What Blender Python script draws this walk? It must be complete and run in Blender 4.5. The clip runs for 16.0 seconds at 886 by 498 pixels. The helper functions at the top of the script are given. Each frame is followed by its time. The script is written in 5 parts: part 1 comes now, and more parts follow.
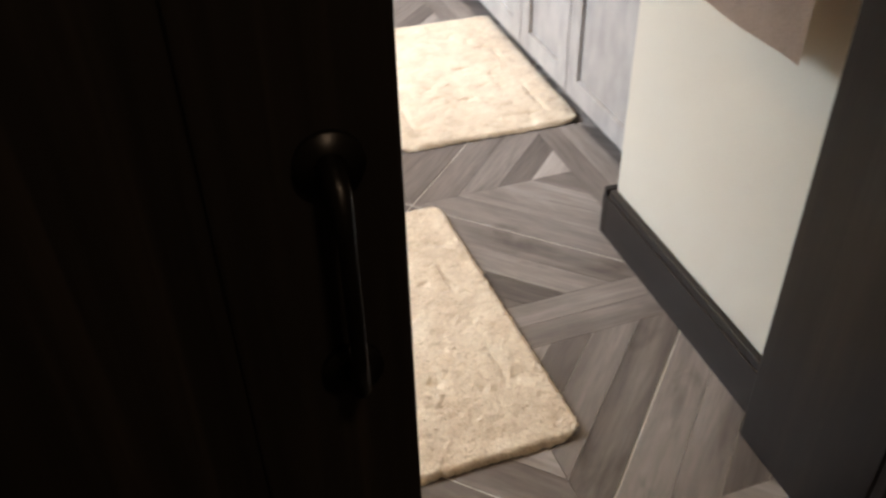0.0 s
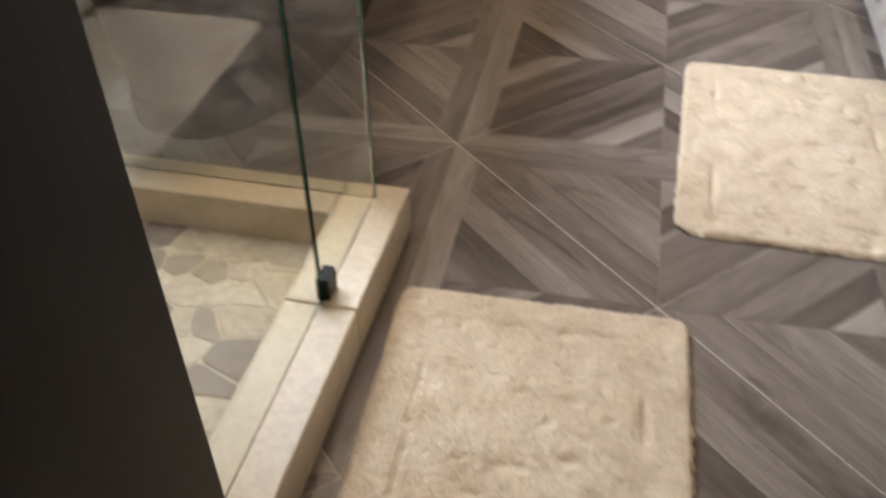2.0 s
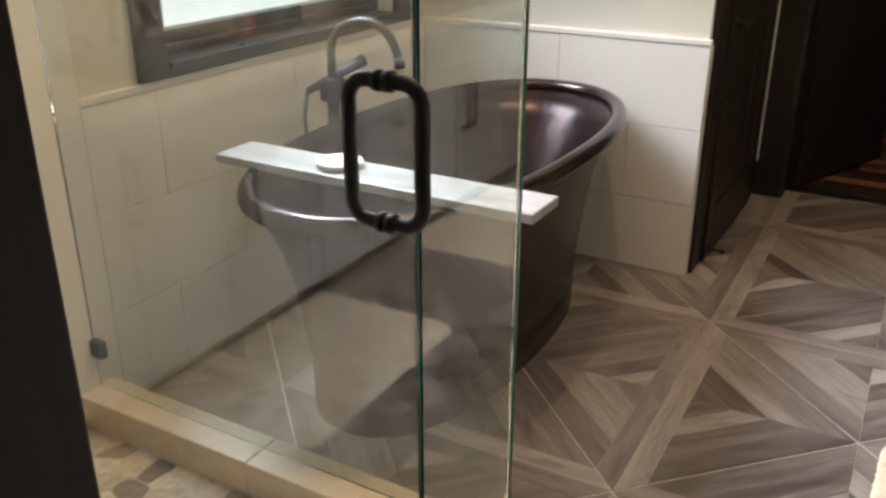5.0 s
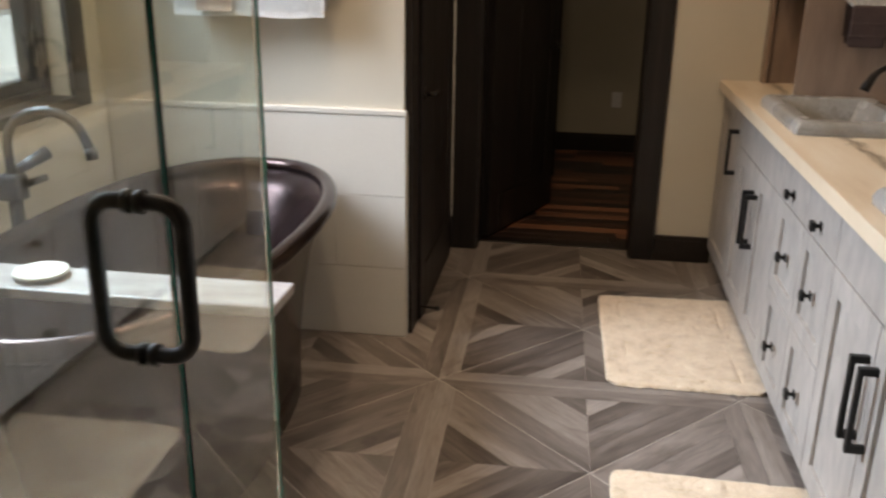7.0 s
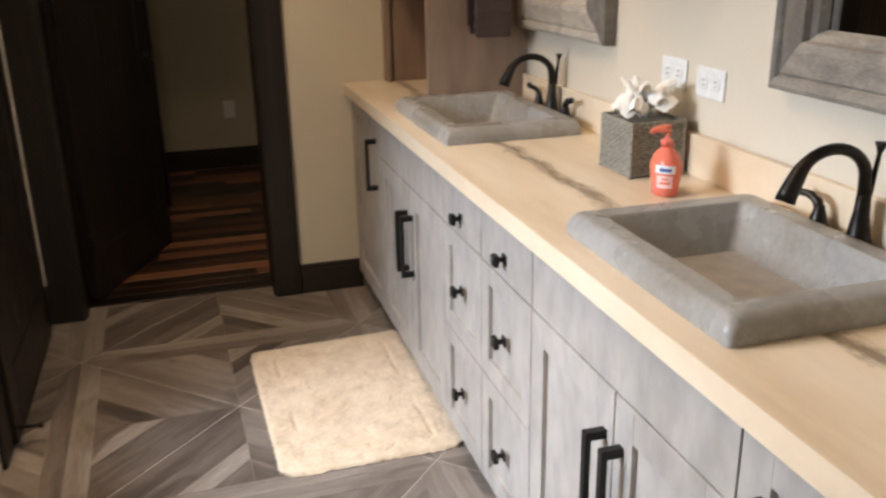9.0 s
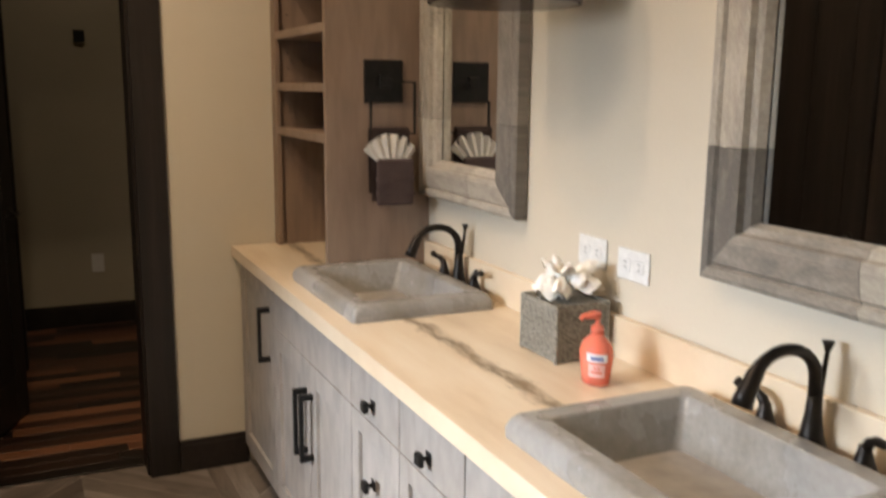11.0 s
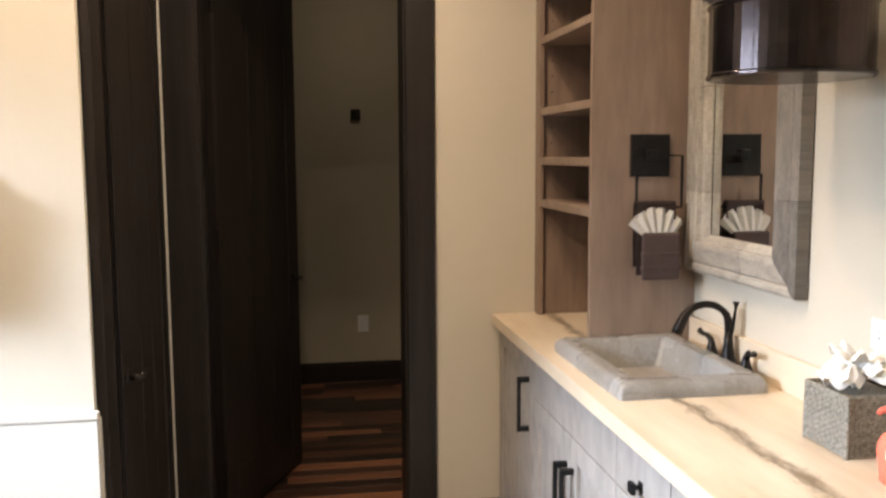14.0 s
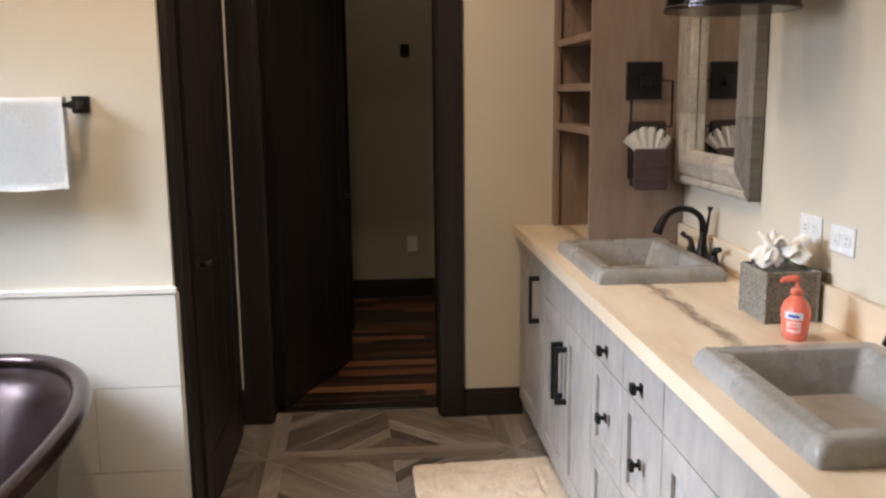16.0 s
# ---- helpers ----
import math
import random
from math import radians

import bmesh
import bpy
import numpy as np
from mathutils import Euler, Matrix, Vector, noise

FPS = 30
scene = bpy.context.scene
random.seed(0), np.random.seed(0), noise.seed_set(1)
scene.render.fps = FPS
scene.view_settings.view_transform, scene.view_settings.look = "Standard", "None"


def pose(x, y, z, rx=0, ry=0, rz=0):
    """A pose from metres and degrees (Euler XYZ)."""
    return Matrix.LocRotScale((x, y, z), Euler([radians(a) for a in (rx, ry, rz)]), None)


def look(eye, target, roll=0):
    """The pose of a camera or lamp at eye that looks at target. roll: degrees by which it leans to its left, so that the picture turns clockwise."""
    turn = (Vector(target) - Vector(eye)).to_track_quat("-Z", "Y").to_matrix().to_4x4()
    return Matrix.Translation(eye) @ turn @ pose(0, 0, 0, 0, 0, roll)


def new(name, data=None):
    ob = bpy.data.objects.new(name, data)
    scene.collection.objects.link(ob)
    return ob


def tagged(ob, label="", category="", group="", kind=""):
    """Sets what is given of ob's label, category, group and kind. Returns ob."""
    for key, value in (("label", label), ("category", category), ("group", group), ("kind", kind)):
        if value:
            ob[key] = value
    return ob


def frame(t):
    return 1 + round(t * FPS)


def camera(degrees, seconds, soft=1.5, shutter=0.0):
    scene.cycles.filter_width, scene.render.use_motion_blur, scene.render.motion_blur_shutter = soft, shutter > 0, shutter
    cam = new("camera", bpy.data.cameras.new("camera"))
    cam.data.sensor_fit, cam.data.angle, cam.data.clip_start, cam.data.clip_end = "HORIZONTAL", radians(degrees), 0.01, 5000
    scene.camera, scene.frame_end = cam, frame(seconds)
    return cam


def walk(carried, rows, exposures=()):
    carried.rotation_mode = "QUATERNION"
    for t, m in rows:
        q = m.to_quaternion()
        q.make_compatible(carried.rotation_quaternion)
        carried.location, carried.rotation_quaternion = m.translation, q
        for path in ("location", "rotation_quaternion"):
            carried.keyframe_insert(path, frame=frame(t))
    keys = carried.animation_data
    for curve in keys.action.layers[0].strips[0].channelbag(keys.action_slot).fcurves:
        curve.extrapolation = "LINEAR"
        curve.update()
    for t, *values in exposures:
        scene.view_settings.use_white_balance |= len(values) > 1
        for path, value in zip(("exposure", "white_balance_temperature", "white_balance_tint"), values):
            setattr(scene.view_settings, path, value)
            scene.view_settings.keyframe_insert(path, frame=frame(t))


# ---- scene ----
cam = camera(53.7, 16.0, soft=2.4, shutter=0.5)
# seconds, eye, target, roll
PATH = [
    (0, (-0.071, 0.214, 1.294), (0.396, 1.725, 0.07), -1.5),
    (0.5, (0.072, 0.291, 1.263), (0.257, 1.795, -0.042), -1.8),
    (1, (0.232, 0.347, 1.28), (0.133, 1.796, -0.095), -2.6),
    (1.5, (0.288, 0.472, 1.273), (0.15, 1.946, -0.071), -1.4),
    (2, (0.283, 0.654, 1.259), (-0.078, 2.138, -0.031), -1.0),
    (2.5, (0.292, 0.746, 1.285), (-0.314, 2.241, 0.103), -2.4),
    (3, (0.378, 0.773, 1.328), (-0.506, 2.177, 0.212), -2.5),
    (3.5, (0.429, 0.773, 1.35), (-0.571, 2.156, 0.308), -2.0),
    (3.7, (0.447, 0.764, 1.378), (-0.577, 2.167, 0.385), -1.8),
    (5.8, (0.32, 0.764, 1.431), (-0.381, 2.499, 0.727), 0.2),
    (6, (0.298, 0.762, 1.438), (-0.328, 2.531, 0.748), 0.2),
    (6.5, (0.282, 0.756, 1.458), (-0.169, 2.592, 0.805), 0.3),
    (7, (0.271, 0.782, 1.462), (-0.007, 2.653, 0.811), 0.9),
    (7.5, (0.265, 0.909, 1.451), (0.16, 2.797, 0.801), 0.8),
    (8, (0.278, 1.14, 1.461), (0.35, 3.043, 0.85), 0.4),
    (8.5, (0.299, 1.3, 1.446), (0.601, 3.162, 0.78), 0.1),
    (8.7, (0.303, 1.361, 1.442), (0.71, 3.2, 0.77), -0.8),
    (10.8, (0.262, 1.629, 1.499), (1.116, 3.388, 1.076), 0.6),
    (11, (0.256, 1.637, 1.512), (1.088, 3.419, 1.151), 0.6),
    (11.5, (0.249, 1.647, 1.532), (1.057, 3.462, 1.303), 1.0),
    (12, (0.251, 1.653, 1.548), (1.045, 3.483, 1.413), 1.0),
    (12.5, (0.239, 1.651, 1.562), (0.96, 3.514, 1.457), 0.6),
    (13, (0.212, 1.654, 1.562), (0.791, 3.564, 1.438), 0.3),
    (13.5, (0.193, 1.651, 1.562), (0.617, 3.6, 1.409), -0.2),
    (14, (0.184, 1.638, 1.54), (0.5, 3.601, 1.324), -0.3),
    (14.5, (0.208, 1.625, 1.522), (0.5, 3.582, 1.237), -0.4),
    (15, (0.261, 1.55, 1.503), (0.549, 3.499, 1.157), 0.1),
    (15.5, (0.304, 1.35, 1.493), (0.494, 3.302, 1.101), 0.2),
    (16, (0.293, 1.133, 1.497), (0.45, 3.095, 1.145), -0.6),
]
walk(cam, [(t, look(eye, target, roll)) for t, eye, target, roll in PATH],
     [(t, stops, 6250 if t < 9 else 6500 if t < 13 else 6000, 16) for t, stops in ((0, 0.1), (0.5, 0.05), (1, -0.08), (1.5, -0.25), (2, -0.45), (2.5, -0.3), (3.5, 0.3), (6, -0.35), (7.5, -0.25), (8.5, 0.0), (11, 0.05), (11.5, 0.2), (12.5, 0.65), (13.5, 0.7), (15, 0.2), (16, 0.05))])

# ---- world and light ----
world = bpy.data.worlds.new("world")
scene.world = world
world.use_nodes = True
wn = world.node_tree
sky = wn.nodes.new("ShaderNodeTexSky")
sky.sky_type, sky.sun_disc = "NISHITA", False
sky.sun_elevation, sky.sun_rotation = radians(50), radians(200)
wn.nodes["Background"].inputs["Strength"].default_value = 0.12
wn.links.new(sky.outputs[0], wn.nodes["Background"].inputs["Color"])


def area_lamp(name, m, sx, sy, watts, colour, spread=180):
    la = bpy.data.lights.new(name, "AREA")
    la.shape, la.size, la.size_y, la.energy, la.color, la.spread = "RECTANGLE", sx, sy, watts, colour, radians(spread)
    ob = new(name, la)
    ob.matrix_world = m
    return ob


WARM, DAY = (1.0, 0.77, 0.50), (0.77, 0.90, 1.0)
# daylight through the tub window
area_lamp("window_daylight", look((-1.585, 3.085, 1.80), (0.9, 2.90, -0.35)), 1.05, 0.60, 40, DAY, 86)
sun_data = bpy.data.lights.new("sun", "SUN")
sun_data.energy, sun_data.angle, sun_data.color = 4.5, radians(0.6), (1.0, 0.95, 0.88)
sun_ob = new("sun", sun_data)
sun_ob.matrix_world = look((12, -4, 12), (0, 0, 0))
# the last one, over the tub, is added fill for the towels
DOWNLIGHTS = [(0.40, 4.30), (0.10, 3.60), (-0.56, 3.20), (-0.85, 1.45), (0.35, 1.75), (-0.85, 2.80)]
for (px, py), watts in zip(DOWNLIGHTS, (8.5, 11, 16, 0.42, 1.5, 4.5)):
    area_lamp("downlight_lamp", look((px, py, 2.985), (px, py + 0.001, 0)), 0.09, 0.09, watts, WARM, 155)
# added fill that lifts the dark room; no known fixture there
area_lamp("bedroom_fill", look((0.6, 6.6, 2.985), (0.6, 6.601, 0)), 0.2, 0.2, 2.1, WARM, 160)
# unseen fill behind the camera, added to brighten the sliding door
area_lamp("hall_fill", look((0.3, -0.6, 2.985), (0.3, -0.599, 0)), 0.2, 0.2, 9, WARM, 160)


# ---- materials ----
def principled(name):
    m = bpy.data.materials.new(name)
    m.use_nodes = True
    return m, m.node_tree, m.node_tree.nodes["Principled BSDF"]


def node(nt, kind, **props):
    n = nt.nodes.new(kind)
    for k, v in props.items():
        n.inputs[k.replace("_", " ")].default_value = v
    return n


def ramp(nt, stops):
    r = nt.nodes.new("ShaderNodeValToRGB")
    e = r.color_ramp.elements
    while len(e) < len(stops):
        e.new(0.5)
    for el, (p, c) in zip(e, stops):
        el.position, el.color = p, (*c, 1)
    return r


def mix(nt, kind, fac, a, b):
    n = nt.nodes.new("ShaderNodeMix")
    n.data_type, n.blend_type = "RGBA", kind
    if isinstance(fac, float):
        n.inputs[0].default_value = fac
    else:
        nt.links.new(fac, n.inputs[0])
    nt.links.new(a, n.inputs[6])
    nt.links.new(b, n.inputs[7])
    return n.outputs[2]


def surface(name, c1, c2, rough=0.6, scale=6.0, stretch=(1, 1, 1), bump=0.1, metal=0.0, fine=60.0, rough_var=0.1, coat=0.0, distance=0.002, speck=0.18):
    """Two scales of noise between two colours, with fine relief."""
    m, nt, b = principled(name)
    tc = nt.nodes.new("ShaderNodeTexCoord")
    mp = node(nt, "ShaderNodeMapping", Scale=stretch)
    nt.links.new(tc.outputs["Object"], mp.inputs[0])
    n1 = node(nt, "ShaderNodeTexNoise", Scale=scale, Detail=6.0, Roughness=0.62)
    n2 = node(nt, "ShaderNodeTexNoise", Scale=fine, Detail=4.0, Roughness=0.6)
    for n in (n1, n2):
        nt.links.new(mp.outputs[0], n.inputs["Vector"])
    r1 = ramp(nt, [(0.3, c1), (0.7, c2)])
    nt.links.new(n1.outputs[0], r1.inputs[0])
    r2 = ramp(nt, [(0.25, (1 - speck,) * 3), (0.75, (1 + speck / 3,) * 3)])
    nt.links.new(n2.outputs[0], r2.inputs[0])
    nt.links.new(mix(nt, "MULTIPLY", 1.0, r1.outputs[0], r2.outputs[0]), b.inputs["Base Color"])
    mr = node(nt, "ShaderNodeMapRange", To_Min=max(0.02, rough - rough_var), To_Max=min(1.0, rough + rough_var))
    nt.links.new(n1.outputs[0], mr.inputs[0])
    nt.links.new(mr.outputs[0], b.inputs["Roughness"])
    b.inputs["Metallic"].default_value = metal
    b.inputs["Coat Weight"].default_value = coat
    if bump:
        bp = node(nt, "ShaderNodeBump", Strength=bump, Distance=distance)
        nt.links.new(n2.outputs[0], bp.inputs["Height"])
        nt.links.new(bp.outputs[0], b.inputs["Normal"])
    return m


def wood(name, stops, rough=0.5, axis="uv", grain=(2.0, 26.0), island=0.0, obj=0.0, bump=0.25, spots=0.0):
    """Wood: rings and streaks along u of the UV map (or along an object axis), with tone per island or per object."""
    m, nt, b = principled(name)
    tc = nt.nodes.new("ShaderNodeTexCoord")
    src = tc.outputs["UV"] if axis == "uv" else tc.outputs["Object"]
    sc = {"uv": (grain[0], grain[1], 1), "x": (grain[0], grain[1], grain[1]), "y": (grain[1], grain[0], grain[1]), "z": (grain[1], grain[1], grain[0])}[axis]
    mp = node(nt, "ShaderNodeMapping", Scale=sc)
    nt.links.new(src, mp.inputs[0])
    n1 = node(nt, "ShaderNodeTexNoise", Scale=1.0, Detail=8.0, Roughness=0.65, Distortion=0.6)
    n2 = node(nt, "ShaderNodeTexNoise", Scale=0.25, Detail=3.0, Roughness=0.5)
    n3 = node(nt, "ShaderNodeTexNoise", Scale=5.0, Detail=3.0)
    for n in (n1, n2, n3):
        nt.links.new(mp.outputs[0], n.inputs["Vector"])
    r1 = ramp(nt, stops)
    add = nt.nodes.new("ShaderNodeMath")
    add.operation = "MULTIPLY_ADD"
    add.inputs[1].default_value, add.inputs[2].default_value = 0.55, 0.0
    nt.links.new(n1.outputs[0], add.inputs[0])
    add2 = nt.nodes.new("ShaderNodeMath")
    add2.operation = "MULTIPLY_ADD"
    add2.inputs[1].default_value = 0.45
    nt.links.new(n2.outputs[0], add2.inputs[0])
    nt.links.new(add.outputs[0], add2.inputs[2])
    val = add2.outputs[0]
    for weight, kind, socket in ((island, "ShaderNodeNewGeometry", "Random Per Island"), (obj, "ShaderNodeObjectInfo", "Random")):
        if weight:
            g = nt.nodes.new(kind)
            a = nt.nodes.new("ShaderNodeMath")
            a.operation = "MULTIPLY_ADD"
            a.inputs[1].default_value = weight
            nt.links.new(g.outputs[socket], a.inputs[0])
            s = nt.nodes.new("ShaderNodeMath")
            s.operation = "SUBTRACT"
            s.inputs[1].default_value = weight / 2
            nt.links.new(val, a.inputs[2])
            nt.links.new(a.outputs[0], s.inputs[0])
            val = s.outputs[0]
    nt.links.new(val, r1.inputs[0])
    r3 = ramp(nt, [(0.3, (0.8, 0.8, 0.8)), (0.65, (1.05, 1.05, 1.05))])
    nt.links.new(n3.outputs[0], r3.inputs[0])
    colour = mix(nt, "MULTIPLY", 1.0, r1.outputs[0], r3.outputs[0])
    if spots:
        # dark knots and burls drawn out along the grain
        kp = node(nt, "ShaderNodeMapping", Scale=(3.2, 9.0, 1))
        nt.links.new(src, kp.inputs[0])
        kn = node(nt, "ShaderNodeTexNoise", Scale=1.0, Detail=4.0, Roughness=0.55, Distortion=1.2)
        nt.links.new(kp.outputs[0], kn.inputs["Vector"])
        kr = ramp(nt, [(0.27, (0.42, 0.38, 0.35)), (0.42, (1, 1, 1))])
        nt.links.new(kn.outputs[0], kr.inputs[0])
        colour = mix(nt, "MULTIPLY", spots, colour, kr.outputs[0])
    nt.links.new(colour, b.inputs["Base Color"])
    mr = node(nt, "ShaderNodeMapRange", To_Min=rough - 0.1, To_Max=rough + 0.12)
    nt.links.new(n1.outputs[0], mr.inputs[0])
    nt.links.new(mr.outputs[0], b.inputs["Roughness"])
    bp = node(nt, "ShaderNodeBump", Strength=bump, Distance=0.001)
    nt.links.new(n1.outputs[0], bp.inputs["Height"])
    nt.links.new(bp.outputs[0], b.inputs["Normal"])
    return m


M_WALL = surface("cream_paint", (0.58, 0.52, 0.415), (0.62, 0.56, 0.45), 0.75, 1.2, bump=0.08, fine=180, distance=0.001, speck=0.03)
M_CEIL = surface("ceiling_paint", (0.72, 0.68, 0.6), (0.76, 0.72, 0.64), 0.85, 1.0, bump=0.15, fine=150)
M_TILEWALL = surface("limestone_wall_tile", (0.66, 0.61, 0.53), (0.69, 0.645, 0.565), 0.45, 1.4, bump=0.04, fine=160, speck=0.05)
M_GROUT = surface("pale_grout", (0.53, 0.45, 0.34), (0.60, 0.52, 0.40), 0.9, 20, bump=0.3, fine=200)
M_DARKWOOD = wood("black_stained_wood", [(0.3, (0.010, 0.008, 0.007)), (0.55, (0.022, 0.017, 0.014)), (0.75, (0.045, 0.032, 0.024))], 0.42, "z", (1.2, 30), bump=0.4)
M_DARKTRIM = wood("black_stained_trim", [(0.3, (0.014, 0.011, 0.009)), (0.6, (0.028, 0.021, 0.017)), (0.8, (0.05, 0.036, 0.028))], 0.4, "y", (1.2, 30), bump=0.3)
for dark in (M_DARKWOOD, M_DARKTRIM):
    dark.node_tree.nodes["Principled BSDF"].inputs["Specular IOR Level"].default_value = 0.28
M_FLOORTILE = wood("grey_brown_wood_look_porcelain", [(0.18, (0.055, 0.043, 0.036)), (0.38, (0.135, 0.108, 0.090)), (0.56, (0.228, 0.190, 0.162)), (0.80, (0.37, 0.32, 0.28))], 0.33, "uv", (2.6, 22), island=0.34, obj=0.05, bump=0.15, spots=0.8)
M_FLOORGROUT = surface("floor_grout", (0.52, 0.47, 0.40), (0.60, 0.55, 0.48), 0.9, 30, bump=0.2)
M_PLANK = wood("mixed_hardwood_plank", [(0.10, (0.008, 0.005, 0.004)), (0.42, (0.032, 0.014, 0.008)), (0.60, (0.10, 0.038, 0.018)), (0.85, (0.25, 0.105, 0.05))], 0.35, "x", (1.5, 40), obj=0.85, bump=0.2)
M_CAB = wood("grey_washed_alder", [(0.2, (0.29, 0.255, 0.225)), (0.5, (0.37, 0.335, 0.30)), (0.8, (0.44, 0.405, 0.37))], 0.45, "z", (2.2, 4.5), obj=0.12, bump=0.12)
M_TOWER = wood("taupe_stained_alder", [(0.25, (0.23, 0.158, 0.115)), (0.5, (0.275, 0.195, 0.145)), (0.75, (0.31, 0.225, 0.17))], 0.5, "z", (1.0, 6), bump=0.1)
M_SINK = surface("grey_concrete", (0.24, 0.215, 0.18), (0.345, 0.34, 0.33), 0.27, 3.5, bump=0.15, fine=70)
M_BRONZE = surface("oil_rubbed_bronze", (0.012, 0.010, 0.009), (0.03, 0.024, 0.02), 0.35, 12, metal=0.7, bump=0.05)
M_IRON = surface("black_iron", (0.008, 0.008, 0.008), (0.02, 0.019, 0.018), 0.45, 15, metal=0.5, bump=0.1)
M_LAMP = surface("dark_antique_copper", (0.045, 0.037, 0.037), (0.082, 0.064, 0.062), 0.22, 9, metal=0.9, bump=0.25, fine=45)
M_STEEL = surface("brushed_pewter", (0.05, 0.05, 0.052), (0.10, 0.10, 0.102), 0.35, 10, metal=0.9, bump=0.05)
M_CREAMSTONE = surface("cream_limestone_curb", (0.62, 0.49, 0.34), (0.70, 0.58, 0.42), 0.4, 4, bump=0.08)
M_WHITE = surface("white_plastic", (0.74, 0.74, 0.72), (0.78, 0.78, 0.76), 0.4, 3, bump=0.0)
M_TOWELW = surface("white_terry", (0.80, 0.78, 0.74), (0.87, 0.86, 0.83), 0.95, 8, bump=0.9, fine=260, distance=0.004)
M_TOWELT = surface("tan_terry", (0.52, 0.39, 0.30), (0.62, 0.48, 0.38), 0.95, 14, bump=0.9, fine=260, distance=0.004)
M_TOWELB = surface("brown_terry", (0.055, 0.035, 0.032), (0.09, 0.06, 0.055), 0.95, 10, bump=0.9, fine=260, distance=0.004)
M_CLOTH = surface("folded_white_cloth", (0.86, 0.83, 0.78), (0.92, 0.90, 0.86), 0.9, 10, bump=0.4, fine=200)
M_TISSUE = surface("tissue_paper", (0.84, 0.80, 0.73), (0.90, 0.87, 0.81), 0.9, 10, bump=0.1)
for thin in (M_CLOTH, M_TISSUE):
    thin_b = thin.node_tree.nodes["Principled BSDF"]
    thin_b.inputs["Subsurface Weight"].default_value, thin_b.inputs["Subsurface Radius"].default_value = 0.4, (0.02, 0.018, 0.015)
M_WASH = surface("whitewashed_board", (0.25, 0.215, 0.195), (0.42, 0.385, 0.36), 0.33, 9, (1, 3, 3), bump=0.3)
# for the soap dish, and for the painted lit edge on the casing
M_DISH_LITEDGE = surface("pale_soap_dish_and_lit_edge", (0.6, 0.56, 0.48), (0.68, 0.64, 0.56), 0.4, 12, bump=0.1)
# dark colour that stands in for the shade of the hall
M_HALLSHADE = surface("hall_shade_colour", (0.20, 0.18, 0.14), (0.24, 0.21, 0.17), 0.8, 2, bump=0.1)
M_FARWALL = surface("olive_taupe_paint", (0.40, 0.37, 0.28), (0.44, 0.40, 0.31), 0.8, 2, bump=0.1, fine=180, speck=0.04)
M_RED = surface("white_soap_label", (0.7, 0.7, 0.72), (0.8, 0.8, 0.82), 0.4, 8, bump=0.0)
M_PINK = surface("pale_pink_label", (0.78, 0.46, 0.42), (0.84, 0.54, 0.50), 0.4, 30, bump=0.0)
M_BLUE = surface("label_blue", (0.03, 0.06, 0.25), (0.04, 0.08, 0.3), 0.4, 8, bump=0.0)
M_RIM = surface("burnished_copper", (0.05, 0.032, 0.029), (0.085, 0.055, 0.05), 0.2, 9, metal=0.85, bump=0.06, fine=45)
M_WINFRAME = surface("blue_black_window_paint", (0.008, 0.009, 0.011), (0.014, 0.015, 0.018), 0.3, 6, bump=0.08)
M_OUTSIDE = surface("sunlit_pale_siding", (0.8, 0.79, 0.76), (0.86, 0.85, 0.82), 0.8, 2, bump=0.1)
M_BEAM = surface("weathered_brown_beam", (0.30, 0.18, 0.12), (0.40, 0.26, 0.18), 0.8, 3, bump=0.2)

# copper tub: hammered, dark outside
m, nt, b = principled("hammered_copper")
tc = nt.nodes.new("ShaderNodeTexCoord")
vo = node(nt, "ShaderNodeTexVoronoi", Scale=55.0)
nz = node(nt, "ShaderNodeTexNoise", Scale=5.0, Detail=5.0)
nt.links.new(tc.outputs["Object"], vo.inputs["Vector"])
nt.links.new(tc.outputs["Object"], nz.inputs["Vector"])
rr = ramp(nt, [(0.3, (0.020, 0.011, 0.010)), (0.7, (0.048, 0.026, 0.023))])
nt.links.new(nz.outputs[0], rr.inputs[0])
nt.links.new(rr.outputs[0], b.inputs["Base Color"])
b.inputs["Metallic"].default_value, b.inputs["Roughness"].default_value = 0.7, 0.27
bp = node(nt, "ShaderNodeBump", Strength=0.14, Distance=0.003)
nt.links.new(vo.outputs["Distance"], bp.inputs["Height"])
nt.links.new(bp.outputs[0], b.inputs["Normal"])
M_COPPER = m

# counter: honey stone with a dark vein along it
m, nt, b = principled("honey_onyx_counter")
tc = nt.nodes.new("ShaderNodeTexCoord")
nz = node(nt, "ShaderNodeTexNoise", Scale=3.0, Detail=7.0, Roughness=0.6)
mp = node(nt, "ShaderNodeMapping", Scale=(3.0, 0.6, 1.0))
nt.links.new(tc.outputs["Object"], mp.inputs[0])
nt.links.new(mp.outputs[0], nz.inputs["Vector"])
rr = ramp(nt, [(0.3, (0.60, 0.46, 0.31)), (0.5, (0.71, 0.58, 0.42)), (0.7, (0.77, 0.66, 0.51))])
nt.links.new(nz.outputs[0], rr.inputs[0])
sx = nt.nodes.new("ShaderNodeSeparateXYZ")
nt.links.new(tc.outputs["Object"], sx.inputs[0])
nw = node(nt, "ShaderNodeTexNoise", Scale=2.2, Detail=8.0, Roughness=0.75)
nt.links.new(tc.outputs["Object"], nw.inputs["Vector"])
wob = nt.nodes.new("ShaderNodeMath")
wob.operation = "MULTIPLY_ADD"
wob.inputs[1].default_value = 0.16
nt.links.new(nw.outputs[0], wob.inputs[0])
nt.links.new(sx.outputs["X"], wob.inputs[2])
